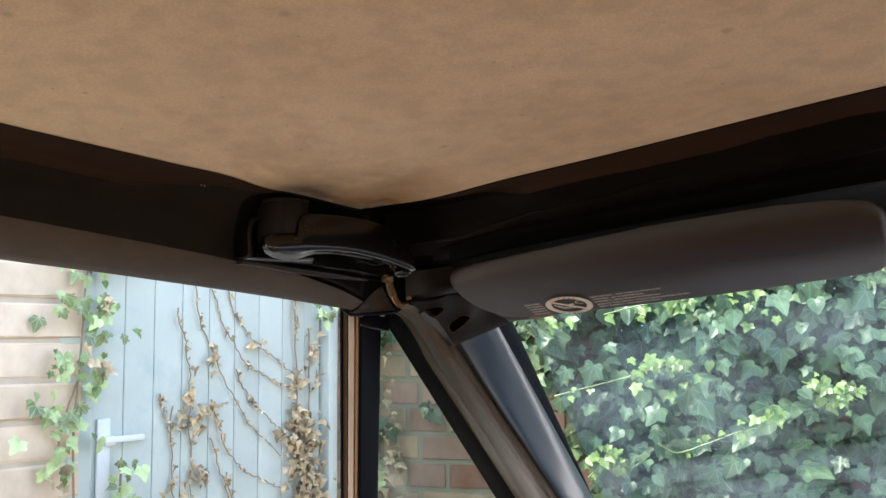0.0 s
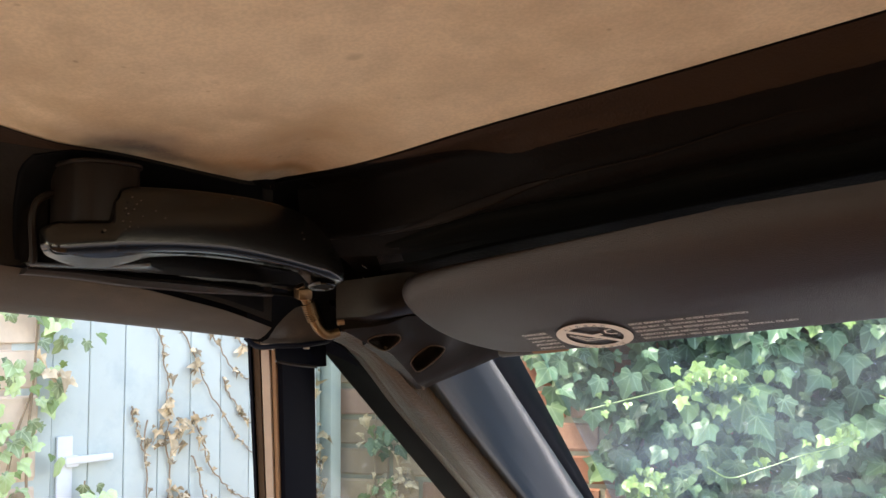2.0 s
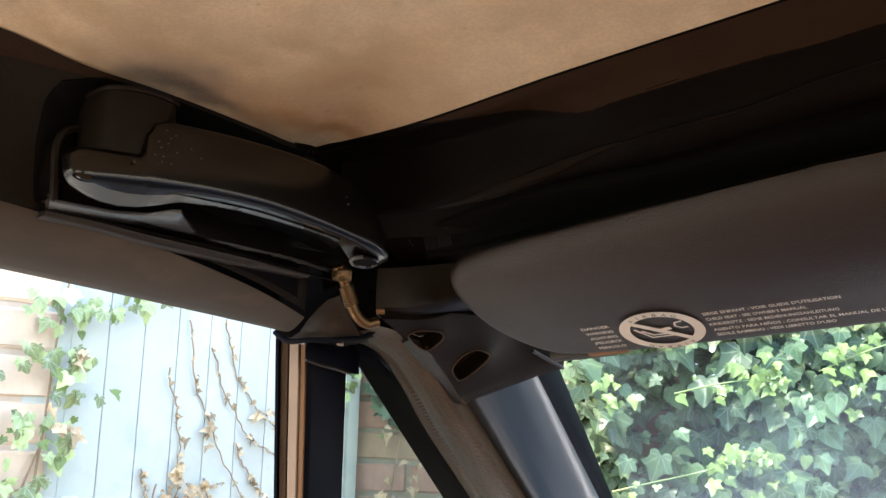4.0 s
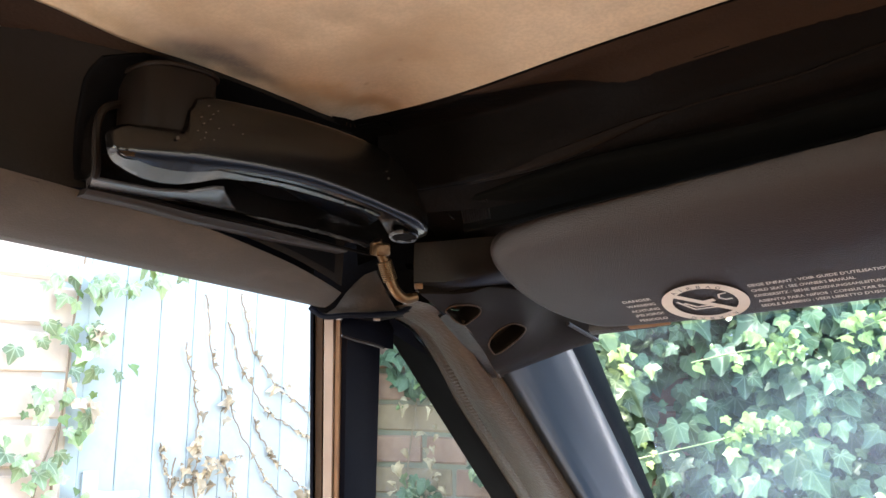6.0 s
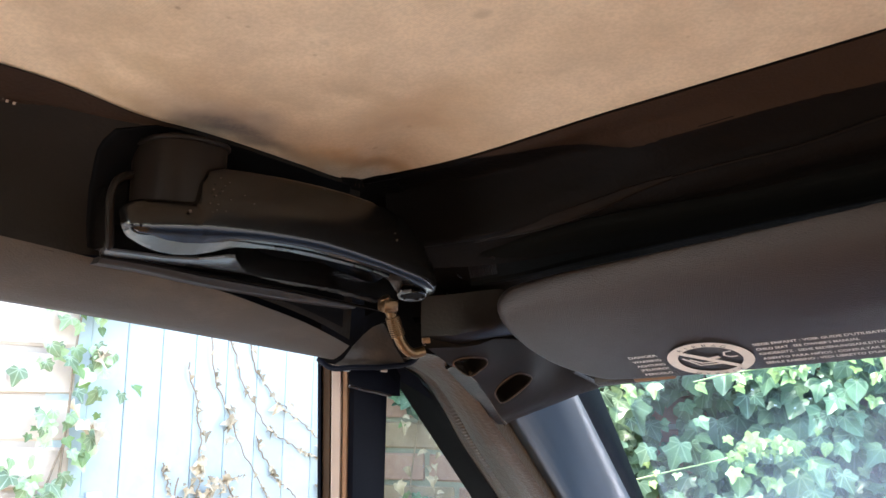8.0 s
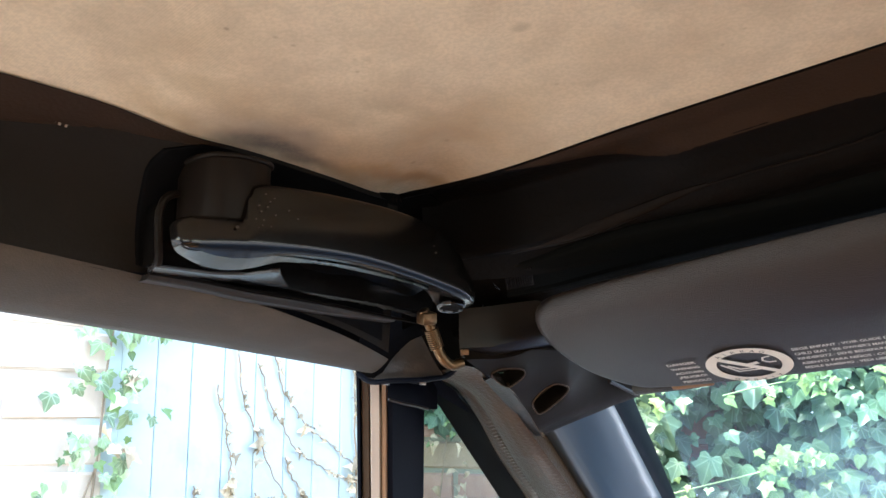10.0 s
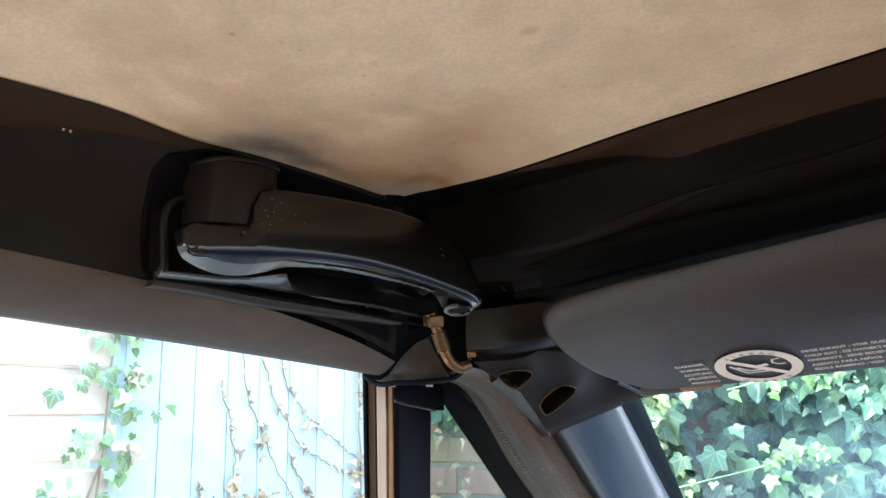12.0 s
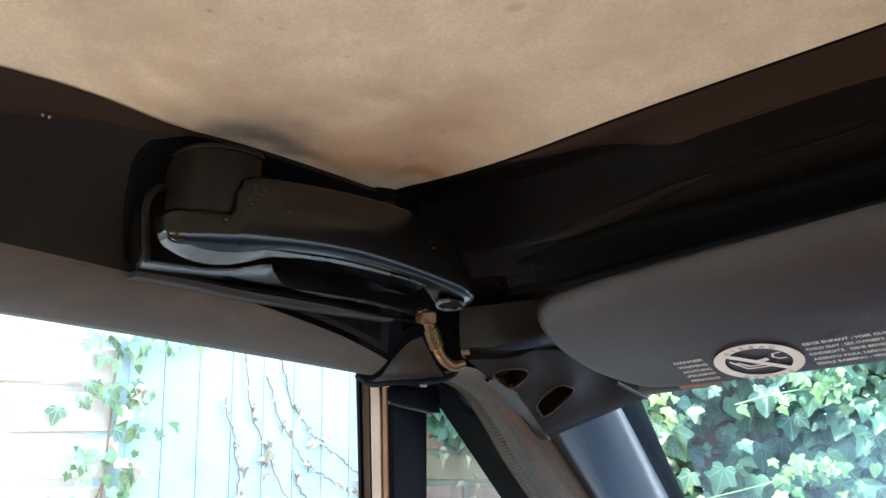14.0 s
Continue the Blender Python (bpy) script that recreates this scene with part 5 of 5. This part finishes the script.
for r0, r1 in ((0.20, 0.34), (0.40, 0.62), (0.70, 0.92)):
    vent = part("demister_slot", moved(box((r1 - r0, 0.017, 0.006), ((r0 + r1) / 2 - 0.66, 0.073, 0.0055), 0.002), dash_m), M_BLACK_RUBBER, cabin, "black demister slot")
    for k in range(4):
        part("slat", moved(box((r1 - r0 - 0.01, 0.0012, 0.002), ((r0 + r1) / 2 - 0.66, 0.067 + 0.004 * k, 0.0092), 0.0003, 1), dash_m), M_DASH, vent)
mirror = thing("door_mirror", "pale silver car door mirror housing", "door mirror")
mm = frame_of((0.075, 1.31, 0.898), (0.93, -0.36, 0), (0.36, 0.93, 0))
bm = plate(smooth_loop([(-0.095, -0.05), (-0.10, 0.0), (-0.085, 0.045), (-0.03, 0.055), (0.05, 0.05), (0.085, 0.03), (0.09, -0.03), (0.06, -0.058), (-0.05, -0.062)], 54), 0.07, 0.018, 5)
part("housing", moved(bm, mm @ Matrix(((1, 0, 0, 0), (0, 0, 1, 0.03), (0, 1, 0, 0), (0, 0, 0, 1)))), M_BODY, mirror)
part("stalk", tube([mm @ V(0.06, 0, -0.04), mm @ V(0.13, 0.03, -0.07)], 0.02, 10), M_BLACK, mirror, "black mirror stalk")

# ---------------------------------------------------------------- outdoors
ground = part("ground", grid([[V(-60, -60, 0), V(60, -60, 0)], [V(-60, 60, 0), V(60, 60, 0)]]), M_GROUND)
tagged(ground, "grey paved yard", "ground", kind="structure")

GO, GD, GN = V(-0.506, 2.171, 0), V(0.67, 0.74, 0).normalized(), V(0.74, -0.67, 0).normalized()


def G(s, z, out=0.0):
    return GO + GD * s + GN * out + V(0, 0, z)


gate = thing("gate", "pale blue-grey painted tongue and groove board gate", "gate")
for k in range(-3, 5):
    s0 = -0.0030 + 0.0685 * k
    part("board", moved(box((0.0672, 0.022, 2.0), (0, 0, 1.05), 0.0016, 1), frame_of(G(s0 + 0.034, 0), GD, -GN)), M_GATE, gate)
part("backing", moved(box((0.60, 0.02, 1.95), (0, 0, 1.05)), frame_of(G(0.07, 0, -0.0195), GD, -GN)), M_GATE, gate, "shadowed rear battens")
lm = frame_of(G(-0.186, 0.985, 0.016), GD, -GN)
gl = part("gate_latch", moved(box((0.029, 0.008, 0.20), (0, 0, -0.018), 0.003), lm), M_WHITEMETAL, gate, "white-painted latch plate")
part("latch_bar", moved(box((0.088, 0.010, 0.013), (0.040, -0.012, 0.040), 0.003), lm), M_WHITEMETAL, gl)
part("latch_knuckle", moved(box((0.024, 0.012, 0.020), (0.010, -0.008, 0.038), 0.004), lm), M_WHITEMETAL, gl)
frame_g = thing("gate_frame", "blue-grey painted gate posts", "gate post", kind="structure")
part("post", moved(box((0.075, 0.07, 2.1), (0, 0, 1.05), 0.005), frame_of(G(-0.25, 0, -0.01), GD, -GN)), M_GATE, frame_g)
part("post", moved(box((0.055, 0.06, 2.1), (0, 0, 1.05), 0.005), frame_of(G(0.362, 0, -0.022), GD, -GN)), M_GATE, frame_g)
part("post", moved(box((0.03, 0.09, 2.1), (0, 0, 1.05), 0.005), frame_of(G(0.412, 0, -0.010), GD, -GN)), M_GATE, frame_g)

random.seed(4)
brick_mesh = []
for k in range(6):
    bm = box((0.213, 0.10, 0.065), (0, 0, 0), 0.004, 1)
    for v in bm.verts:
        v.co += Vector((random.uniform(-1, 1), random.uniform(-1, 1), random.uniform(-1, 1))) * 0.0016
    me = bpy.data.meshes.new("brick")
    bm.to_mesh(me)
    bm.free()
    brick_mesh.append(me)


def brick_wall(name, label, origin, along, out, s0, s1, z0, z1, pick, bed, course=0.0765, lengths=(0.213,), joint=0.010):
    """Mortar core and bricks a little proud of it; lengths: the bond's bricks in turn; pick(s, z) names a brick's skin."""
    w = thing(name, label, "brick wall", kind="structure")
    m0 = frame_of(origin, along, -out)
    part("mortar", moved(box((s1 - s0, 0.10, z1), ((s0 + s1) / 2, 0.056, z1 / 2)), m0), bed, w)
    data = {}
    row = int(z0 / course)
    while row * course < z1:
        k = row % len(lengths)
        s = s0 - (0.32 if row % 2 else 0.21) * sum(lengths)
        while s < s1:
            a0, a1 = max(s, s0), min(s + lengths[k], s1)
            if a1 - a0 > 0.02:
                skin, shape = pick((a0 + a1) / 2, row * course), random.randrange(6)
                if (skin.name, shape) not in data:
                    data[skin.name, shape] = brick_mesh[shape].copy()
                    data[skin.name, shape].materials.append(skin)
                b = new("brick", data[skin.name, shape])
                b.parent = w
                b.matrix_basis = m0 @ Matrix.Translation(((a0 + a1) / 2, 0.05 + random.uniform(-0.002, 0.002), (row + 0.5) * course)) @ pose(0, 0, 0, 0, random.uniform(-0.4, 0.4), random.uniform(-0.3, 0.3)) @ Matrix.Diagonal(((a1 - a0) / 0.213, 1, (course - joint) / 0.065, 1))
            s += lengths[k] + joint
            k = (k + 1) % len(lengths)
        row += 1
    return w


BO, BD = V(-0.215, 2.50, 0), V(1, -0.26, 0).normalized()
BN = V(-0.26, -1, 0).normalized()


def B(s, z, out=0.0):
    return BO + BD * s + BN * out + V(0, 0, z)


# ---------------------------------------------------------------- ivy
def ivy_leaf(size, lobes, fold, seed, fine=True, curl=0.0):
    """A lobed leaf in its x and y, its stalk at the origin, folded along its midrib and bent between the lobes."""
    random.seed(seed)
    shape = [(0.10, -0.07), (0.27, -0.11), (0.43, -0.02), (0.40, 0.13), (0.46, 0.27), (0.60, 0.45), (0.45, 0.51), (0.29, 0.57), (0.23, 0.74), (0.11, 0.93), (0.0, 1.06)]
    if lobes == 3:
        shape = [(0.10, -0.05), (0.28, -0.05), (0.45, 0.10), (0.56, 0.33), (0.40, 0.44), (0.27, 0.52), (0.19, 0.72), (0.09, 0.90), (0.0, 1.02)]
    if lobes == 1:
        shape = [(0.16, -0.05), (0.34, 0.08), (0.42, 0.30), (0.34, 0.52), (0.20, 0.76), (0.09, 0.92), (0.0, 1.0)]
    right = [(x * random.uniform(0.88, 1.12), y + random.uniform(-0.03, 0.03)) for x, y in shape]
    left = [(-x * random.uniform(0.88, 1.12), y + random.uniform(-0.03, 0.03)) for x, y in shape[:-1]]
    loop = [(0.0, 0.05)] + right + left[::-1]
    wave = random.uniform(0, 6)

    def z(x, y):
        return fold * abs(x) - 0.30 * abs(fold) * y * y + 0.05 * math.sin(8 * x + 5 * y + wave) - 0.10 * (x * x + (y - 0.3) ** 2) + curl * ((x * x) * 2.2 - 0.8 * y * y)
    rings = [[(0.0 + x * k, 0.30 + (y - 0.30) * k) for x, y in loop] for k in ((1.0, 0.55) if fine else (1.0,))]
    verts = [(x, y) for r in rings for x, y in r] + [(0.0, 0.30)]
    m = len(loop)
    faces = []
    if fine:
        faces += [(i, (i + 1) % m, m + (i + 1) % m, m + i) for i in range(m)]
    base = m if fine else 0
    faces += [(base + i, base + (i + 1) % m, len(verts) - 1) for i in range(m)]
    me = bpy.data.meshes.new("leaf")
    me.from_pydata([(x * size, y * size, z(x, y) * size) for x, y in verts], [], faces)
    uv = me.uv_layers.new(name="blade")
    for k, loop_ in enumerate(me.loops):
        uv.data[k].uv = verts[loop_.vertex_index]
    me.shade_smooth()
    return me


def leaf_set(material, size, seed, fine=True, curl=0.0):
    out = []
    for k, (lobes, fold) in enumerate(((5, 0.14), (5, 0.30), (3, 0.22), (5, -0.10), (3, 0.08), (1, 0.24), (5, 0.20), (3, 0.34))):
        me = ivy_leaf(size, lobes, fold, seed + k, fine, curl * (1 if k % 2 else -0.7))
        me.materials.append(material)
        out.append(me)
    return out


GREEN, YOUNG, DRY = leaf_set(M_LEAF, 0.050, 10), leaf_set(M_LEAF_NEW, 0.027, 30), leaf_set(M_DRY, 0.025, 50, curl=0.9)
COARSE = leaf_set(M_LEAF_FAR, 0.048, 110, False)
LIT = leaf_set(M_LEAF_LIT, 0.036, 70)


def leaf_pose(p, out, droop=0.5, scale=1.0, wild=0.6):
    """A leaf hanging at p with its face towards out."""
    z = (out.normalized() + V(random.uniform(-wild, wild), random.uniform(-wild, wild), random.uniform(-0.25, wild + 0.45))).normalized()
    y = V(random.uniform(-0.9, 0.9), random.uniform(-0.3, 0.3), -1.0)
    y = (y - z * y.dot(z)).normalized()
    x = y.cross(z)
    m = Matrix((x, y, z)).transposed().to_4x4()
    m.translation = p
    return m @ Matrix.Scale(scale, 4)


def add_leaf(meshes, m, parent, name="leaf"):
    ob = new(name, random.choice(meshes))
    ob.parent = parent
    ob.matrix_basis = m
    return ob


def bake_leaves(items, name, material, parent):
    """Many leaves as one joined mesh."""
    verts, faces, coords = [], [], []
    for me, m in items:
        n0 = len(verts)
        verts += [tuple(m @ v.co) for v in me.vertices]
        faces += [tuple(n0 + i for i in p.vertices) for p in me.polygons]
        coords += [c for d in me.uv_layers[0].data for c in d.uv]
    me = bpy.data.meshes.new(name)
    me.from_pydata(verts, [], faces)
    me.uv_layers.new(name="blade").data.foreach_set("uv", coords)
    me.materials.append(material)
    me.shade_smooth()
    ob = new(name, me)
    ob.parent = parent
    tagged(ob, kind="stuff")
    return ob



random.seed(21)
ivy = thing("ivy", "dense glossy green ivy climbing over the brick wall", "ivy")


def ivy_edge(z):
    return float(np.interp(z, (0.3, 0.8, 0.87, 0.97, 1.06, 1.136, 1.2, 1.28, 1.5), (0.74, 0.69, 0.67, 0.61, 0.60, 0.54, 0.45, 0.40, 0.36))) + 0.015 * math.sin(z * 43)


deep = []
for k in range(9500):
    s, z = random.uniform(0.34, 2.3), random.uniform(0.06, 1.64)
    edge = ivy_edge(z)
    if s < edge:
        continue
    depth = random.uniform(0.0, 0.15) * (0.4 + 0.6 * min(1, (s - edge) / 0.25))
    clump = noise.noise(V(s * 4.5, z * 4.5, 1.3))
    if clump < -0.30 and depth > 0.08:
        continue
    deep.append((random.choice(COARSE), leaf_pose(B(s, z, depth), BN, scale=random.uniform(0.45, 1.05), wild=0.6)))
for k in range(3000):
    s, z = random.uniform(0.34, 2.3), random.uniform(0.06, 1.64)
    if s > ivy_edge(z):
        deep.append((random.choice(COARSE), leaf_pose(B(s, z, random.uniform(0.0, 0.05)), BN, scale=random.uniform(0.8, 1.3), wild=0.4)))


def spray(limit, near, s0, s1, place):
    """Leaves of many sizes that hang in loose overlapping sprays."""
    count = 0
    while count < limit:
        s, z = random.uniform(s0, s1), random.uniform(0.70, 1.55)
        if s < ivy_edge(z) + 0.02 or noise.noise(V(s * 4.5, z * 4.5, 1.3)) < -0.28:
            continue
        ds, dz = random.uniform(-0.05, 0.05), random.uniform(0.025, 0.055)
        big = random.uniform(0.55, 1.25)
        for j in range(random.randint(3, 6)):
            place(leaf_pose(B(s + ds * j + random.uniform(-0.02, 0.02), z - dz * j, near + random.uniform(0.0, 0.06)), BN, scale=big * random.uniform(0.55, 1.15), wild=0.5))
            count += 1


spray(700, 0.11, 0.40, 2.2, lambda m: deep.append((random.choice(GREEN), m)))
bake_leaves(deep, "leaf_mass", M_LEAF_FAR, ivy)
spray(296, 0.165, 0.42, 1.35, lambda m: add_leaf(GREEN, m, ivy))
# runners with young leaves
RUNNERS = (((1.139, 1.378), (1.035, 1.354), (0.986, 1.335), (0.937, 1.312)), ((0.594, 1.099), (0.657, 1.116), (0.745, 1.139), (0.797, 1.155), (0.858, 1.150)),
           ((0.806, 1.005), (0.837, 0.986), (0.896, 1.003), (0.962, 1.030), (1.027, 1.047), (1.059, 1.062)), ((1.089, 1.132), (1.122, 1.117), (1.161, 1.111), (1.190, 1.096)),
           ((0.70, 1.27), (0.76, 1.285), (0.83, 1.295), (0.88, 1.292)), ((0.66, 0.93), (0.70, 0.965), (0.73, 0.975)))
for k, pth in enumerate(RUNNERS):
    pts = curve([B(s, z, 0.235 + 0.008 * math.sin(2 * i + k)) for i, (s, z) in enumerate(pth)], 60)
    part("runner", tube(pts, 0.0016, 6, taper=0.5), M_LEAF_NEW, ivy, "pale yellow-green trailing runner")
    for j in range(20):
        p = pts[min(59, int(random.triangular(0, 60, 58)))]
        add_leaf(YOUNG, leaf_pose(p + BD * random.uniform(-0.02, 0.02) + V(0, 0, random.uniform(-0.015, 0.03)), BN, scale=random.uniform(0.35, 1.0), wild=0.5), ivy, "young_leaf")
for cs, cz in ((0.58, 1.27), (0.853, 1.296), (0.996, 1.296), (0.797, 1.155), (0.866, 1.15), (1.161, 1.111), (0.698, 0.975)):
    for j in range(9):
        add_leaf(YOUNG, leaf_pose(B(random.gauss(cs, 0.025), random.gauss(cz, 0.02), random.uniform(0.2, 0.25)), BN, scale=random.uniform(0.5, 1.1), wild=0.5), ivy, "young_leaf")

# ivy on the pale brick pier beside the gate
side_ivy = thing("ivy", "young green ivy growing up the pale brick pier", "ivy")
for pts in (((-0.262, 0.60), (-0.258, 0.90), (-0.262, 1.05), (-0.252, 1.20), (-0.248, 1.30), (-0.235, 1.42), (-0.22, 1.6)), ((-0.30, 0.98), (-0.28, 1.08), (-0.256, 1.15)), ((-0.165, 0.62), (-0.165, 0.85), (-0.160, 0.99))):
    path = [G(s, z, 0.042) for s, z in pts]
    part("stem", tube(path, 0.0032, 6, n=30, taper=0.5), M_STEM, side_ivy)
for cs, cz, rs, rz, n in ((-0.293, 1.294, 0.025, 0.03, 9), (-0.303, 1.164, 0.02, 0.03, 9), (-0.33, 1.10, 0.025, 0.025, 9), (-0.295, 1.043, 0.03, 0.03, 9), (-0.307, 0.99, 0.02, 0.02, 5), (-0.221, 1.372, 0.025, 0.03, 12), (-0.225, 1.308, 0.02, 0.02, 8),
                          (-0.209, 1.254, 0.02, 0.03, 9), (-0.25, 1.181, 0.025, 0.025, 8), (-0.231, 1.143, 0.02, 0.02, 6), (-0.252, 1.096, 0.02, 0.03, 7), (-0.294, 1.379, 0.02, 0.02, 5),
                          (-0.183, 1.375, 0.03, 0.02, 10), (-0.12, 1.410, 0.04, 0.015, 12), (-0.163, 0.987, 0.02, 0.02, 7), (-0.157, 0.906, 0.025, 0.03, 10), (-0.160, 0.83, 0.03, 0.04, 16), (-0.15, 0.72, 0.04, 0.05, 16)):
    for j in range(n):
        # mostly the leaf copy that has sunlight in its colour
        add_leaf(random.choice((YOUNG, LIT, LIT, LIT, LIT, LIT)), leaf_pose(G(random.gauss(cs, rs * 0.9), random.gauss(cz, rz * 0.7), random.uniform(0.045, 0.085)), GN, scale=random.uniform(0.45, 0.95), wild=0.55), side_ivy)
for cs, cz in ((-0.222, 1.292), (-0.228, 1.190), (-0.225, 1.175), (-0.30, 0.975)):
    for j in range(3):
        add_leaf(DRY, leaf_pose(G(random.gauss(cs, 0.01), random.gauss(cz, 0.01), 0.075), GN, scale=random.uniform(0.6, 1.1), wild=0.8), side_ivy, "dry_leaf")
# dead climber on the gate
dead = thing("dead_climber", "dry brown leafless climber clinging to the gate", "climbing plant")
random.seed(8)
UPPER = [((0.012, 1.383), (0.025, 1.304), (0.053, 1.226), (0.082, 1.173), (0.113, 1.11), (0.161, 1.046), (0.21, 0.998), (0.26, 0.949)), ((-0.027, 1.292), (-0.002, 1.215), (0.011, 1.163), (0.010, 1.101), (0.009, 1.04)),
         ((0.091, 1.392), (0.109, 1.329), (0.159, 1.24), (0.196, 1.205), (0.244, 1.178), (0.308, 1.136)), ((0.064, 1.335), (0.092, 1.273), (0.117, 1.22), (0.164, 1.166), (0.236, 1.13), (0.31, 1.101)), ((0.132, 1.156), (0.169, 1.092), (0.23, 1.035), (0.293, 0.99))]
LOWER = [((0.072, 1.092), (0.093, 1.011), (0.135, 0.946), (0.204, 0.905), (0.277, 0.871)), ((0.067, 1.008), (0.093, 0.931), (0.129, 0.874), (0.198, 0.831), (0.269, 0.80)), ((0.104, 0.93), (0.119, 0.857), (0.156, 0.79), (0.204, 0.742)),
         ((-0.032, 1.084), (-0.032, 1.007), (-0.027, 0.93), (-0.017, 0.852), (-0.021, 0.77), (-0.01, 0.55)), ((0.009, 1.04), (0.019, 0.97), (0.019, 0.892), (0.039, 0.82), (0.038, 0.763), (0.03, 0.55)), ((-0.063, 1.11), (-0.045, 1.058), (-0.032, 1.007)), ((0.005, 1.04), (0.053, 1.066), (0.104, 1.083))]
RIGHT_POST = [((0.286, 1.45), (0.30, 1.248), (0.308, 1.131), (0.305, 0.995), (0.302, 0.86), (0.31, 0.55)), ((0.338, 1.25), (0.347, 1.111), (0.342, 0.993), (0.339, 0.856), (0.335, 0.55))]
for k, pth in enumerate(UPPER + LOWER + RIGHT_POST):
    pts = curve([G(s, z, 0.019 + 0.004 * math.sin(i * 2 + k)) for i, (s, z) in enumerate(pth)], 60)
    pts = [p + GD * (0.0012 * math.sin(i * 1.1 + k) + 0.003 * math.sin(i * 0.37 + 2 * k)) + V(0, 0, 0.002 * math.sin(i * 1.5)) for i, p in enumerate(pts)]
    part("stem", tube(pts, 0.0017 if k < 12 else 0.0024, 5, taper=0.6), M_STEM, dead)
    # small withered buds sit along the stems
    for j in range(17 if 5 <= k < 12 else 26):
        p = pts[random.randrange(60)]
        add_leaf(DRY, leaf_pose(p + GN * random.uniform(0.002, 0.010), GN, scale=random.uniform(0.18, 0.50), wild=1.2), dead, "dry_leaf")
for cs, cz, rs, rz, n in ((-0.012, 1.062, 0.025, 0.02, 12), (0.03, 1.04, 0.03, 0.03, 14), (0.026, 0.935, 0.025, 0.025, 14), (0.0, 0.936, 0.02, 0.02, 5), (0.038, 0.838, 0.015, 0.03, 8), (0.113, 0.794, 0.02, 0.03, 8), (0.066, 1.182, 0.012, 0.03, 8), (0.01, 1.10, 0.015, 0.05, 10),
                          (0.184, 1.214, 0.02, 0.008, 4), (0.256, 0.996, 0.012, 0.012, 4), (0.315, 1.033, 0.02, 0.02, 12), (0.312, 1.005, 0.03, 0.03, 40), (0.322, 0.95, 0.035, 0.045, 70), (0.33, 0.86, 0.035, 0.05, 80), (0.31, 0.77, 0.04, 0.06, 80), (0.30, 1.12, 0.02, 0.05, 14), (0.34, 1.20, 0.02, 0.06, 12), (0.31, 0.65, 0.04, 0.07, 30), (0.307, 1.327, 0.02, 0.03, 9), (-0.025, 0.88, 0.012, 0.08, 10)):
    for j in range(int(n * (0.9 if cs < 0.12 else 1.4))):
        add_leaf(DRY, leaf_pose(G(random.gauss(cs, rs * 0.7), random.gauss(cz, rz * 0.7), random.uniform(0.012, 0.05)), GN, scale=random.uniform(0.3, 0.95), wild=1.1), dead, "dry_leaf")
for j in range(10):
    add_leaf(LIT, leaf_pose(G(random.gauss(0.32, 0.018), random.gauss(1.36, 0.02), 0.05), GN, scale=random.uniform(0.5, 0.9), wild=0.5), side_ivy)
    add_leaf((LIT, YOUNG)[j % 2], leaf_pose(G(random.gauss(0.365, 0.022), random.gauss(1.29, 0.022), 0.05), GN, scale=random.uniform(0.4, 0.8), wild=0.5), side_ivy)

# dry and green leaves on the rear wall by the gate
wall_plant = thing("wall_climber", "thin half-dry climber on the rear brick wall", "climbing plant")
for k, pth in enumerate((((0.10, 0.5), (0.11, 0.8), (0.10, 1.0), (0.12, 1.2)), ((0.16, 0.5), (0.15, 0.75), (0.13, 0.95)), ((0.30, 1.5), (0.22, 1.35), (0.15, 1.28)))):
    path = curve([B(s, z, 0.015) for s, z in pth], 40)
    part("stem", tube(path, 0.003, 5, taper=0.5), M_STEM, wall_plant)
    for j in range(22):
        p = path[random.randrange(40)]
        add_leaf(GREEN if k == 2 else (DRY if random.random() < 0.8 else YOUNG), leaf_pose(p + BN * 0.02 + BD * random.uniform(-0.03, 0.03), BN, scale=random.uniform(0.6, 1.1), wild=0.7), wall_plant)

for cs, cz, rs, rz, n, kinds in ((0.10, 1.27, 0.05, 0.035, 26, (GREEN, GREEN, YOUNG)), (0.155, 1.235, 0.03, 0.02, 12, (GREEN, GREEN, YOUNG)), (0.126, 1.015, 0.03, 0.02, 12, (LIT, GREEN, GREEN)), (0.268, 1.05, 0.015, 0.012, 5, (GREEN, LIT)), (0.167, 1.091, 0.012, 0.06, 10, (DRY,)), (0.172, 0.95, 0.02, 0.05, 24, (DRY,)), (0.135, 0.90, 0.03, 0.04, 22, (DRY, DRY, LIT)), (0.17, 0.80, 0.03, 0.06, 24, (DRY,))):
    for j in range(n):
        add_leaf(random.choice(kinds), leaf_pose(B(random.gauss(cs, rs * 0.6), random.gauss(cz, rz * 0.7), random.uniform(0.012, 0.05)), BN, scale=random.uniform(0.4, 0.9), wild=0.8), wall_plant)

brick_wall("wall_west", "pale cream brick pier beside the gate", G(0, 0, 0.03), GD, GN, -1.70, -0.240, 0.0, 1.9, lambda s, z: M_BRICK_PALE, M_MORTAR_PALE)


def north_skin(s, z):
    """Buff bricks by the gate, red ones under the ivy."""
    return random.choice((M_BRICK_BUFF, M_BRICK_BUFF, M_BRICK_PINK) if s < 0.36 + 0.05 * random.random() else (M_BRICK_RED, M_BRICK_RED, M_BRICK_PINK))


brick_wall("wall_north", "weathered buff and red brick wall behind ivy", BO, BD, BN, 0.0, 2.4, 0.0, 1.56, north_skin, M_MORTAR, 0.066, (0.185, 0.088))
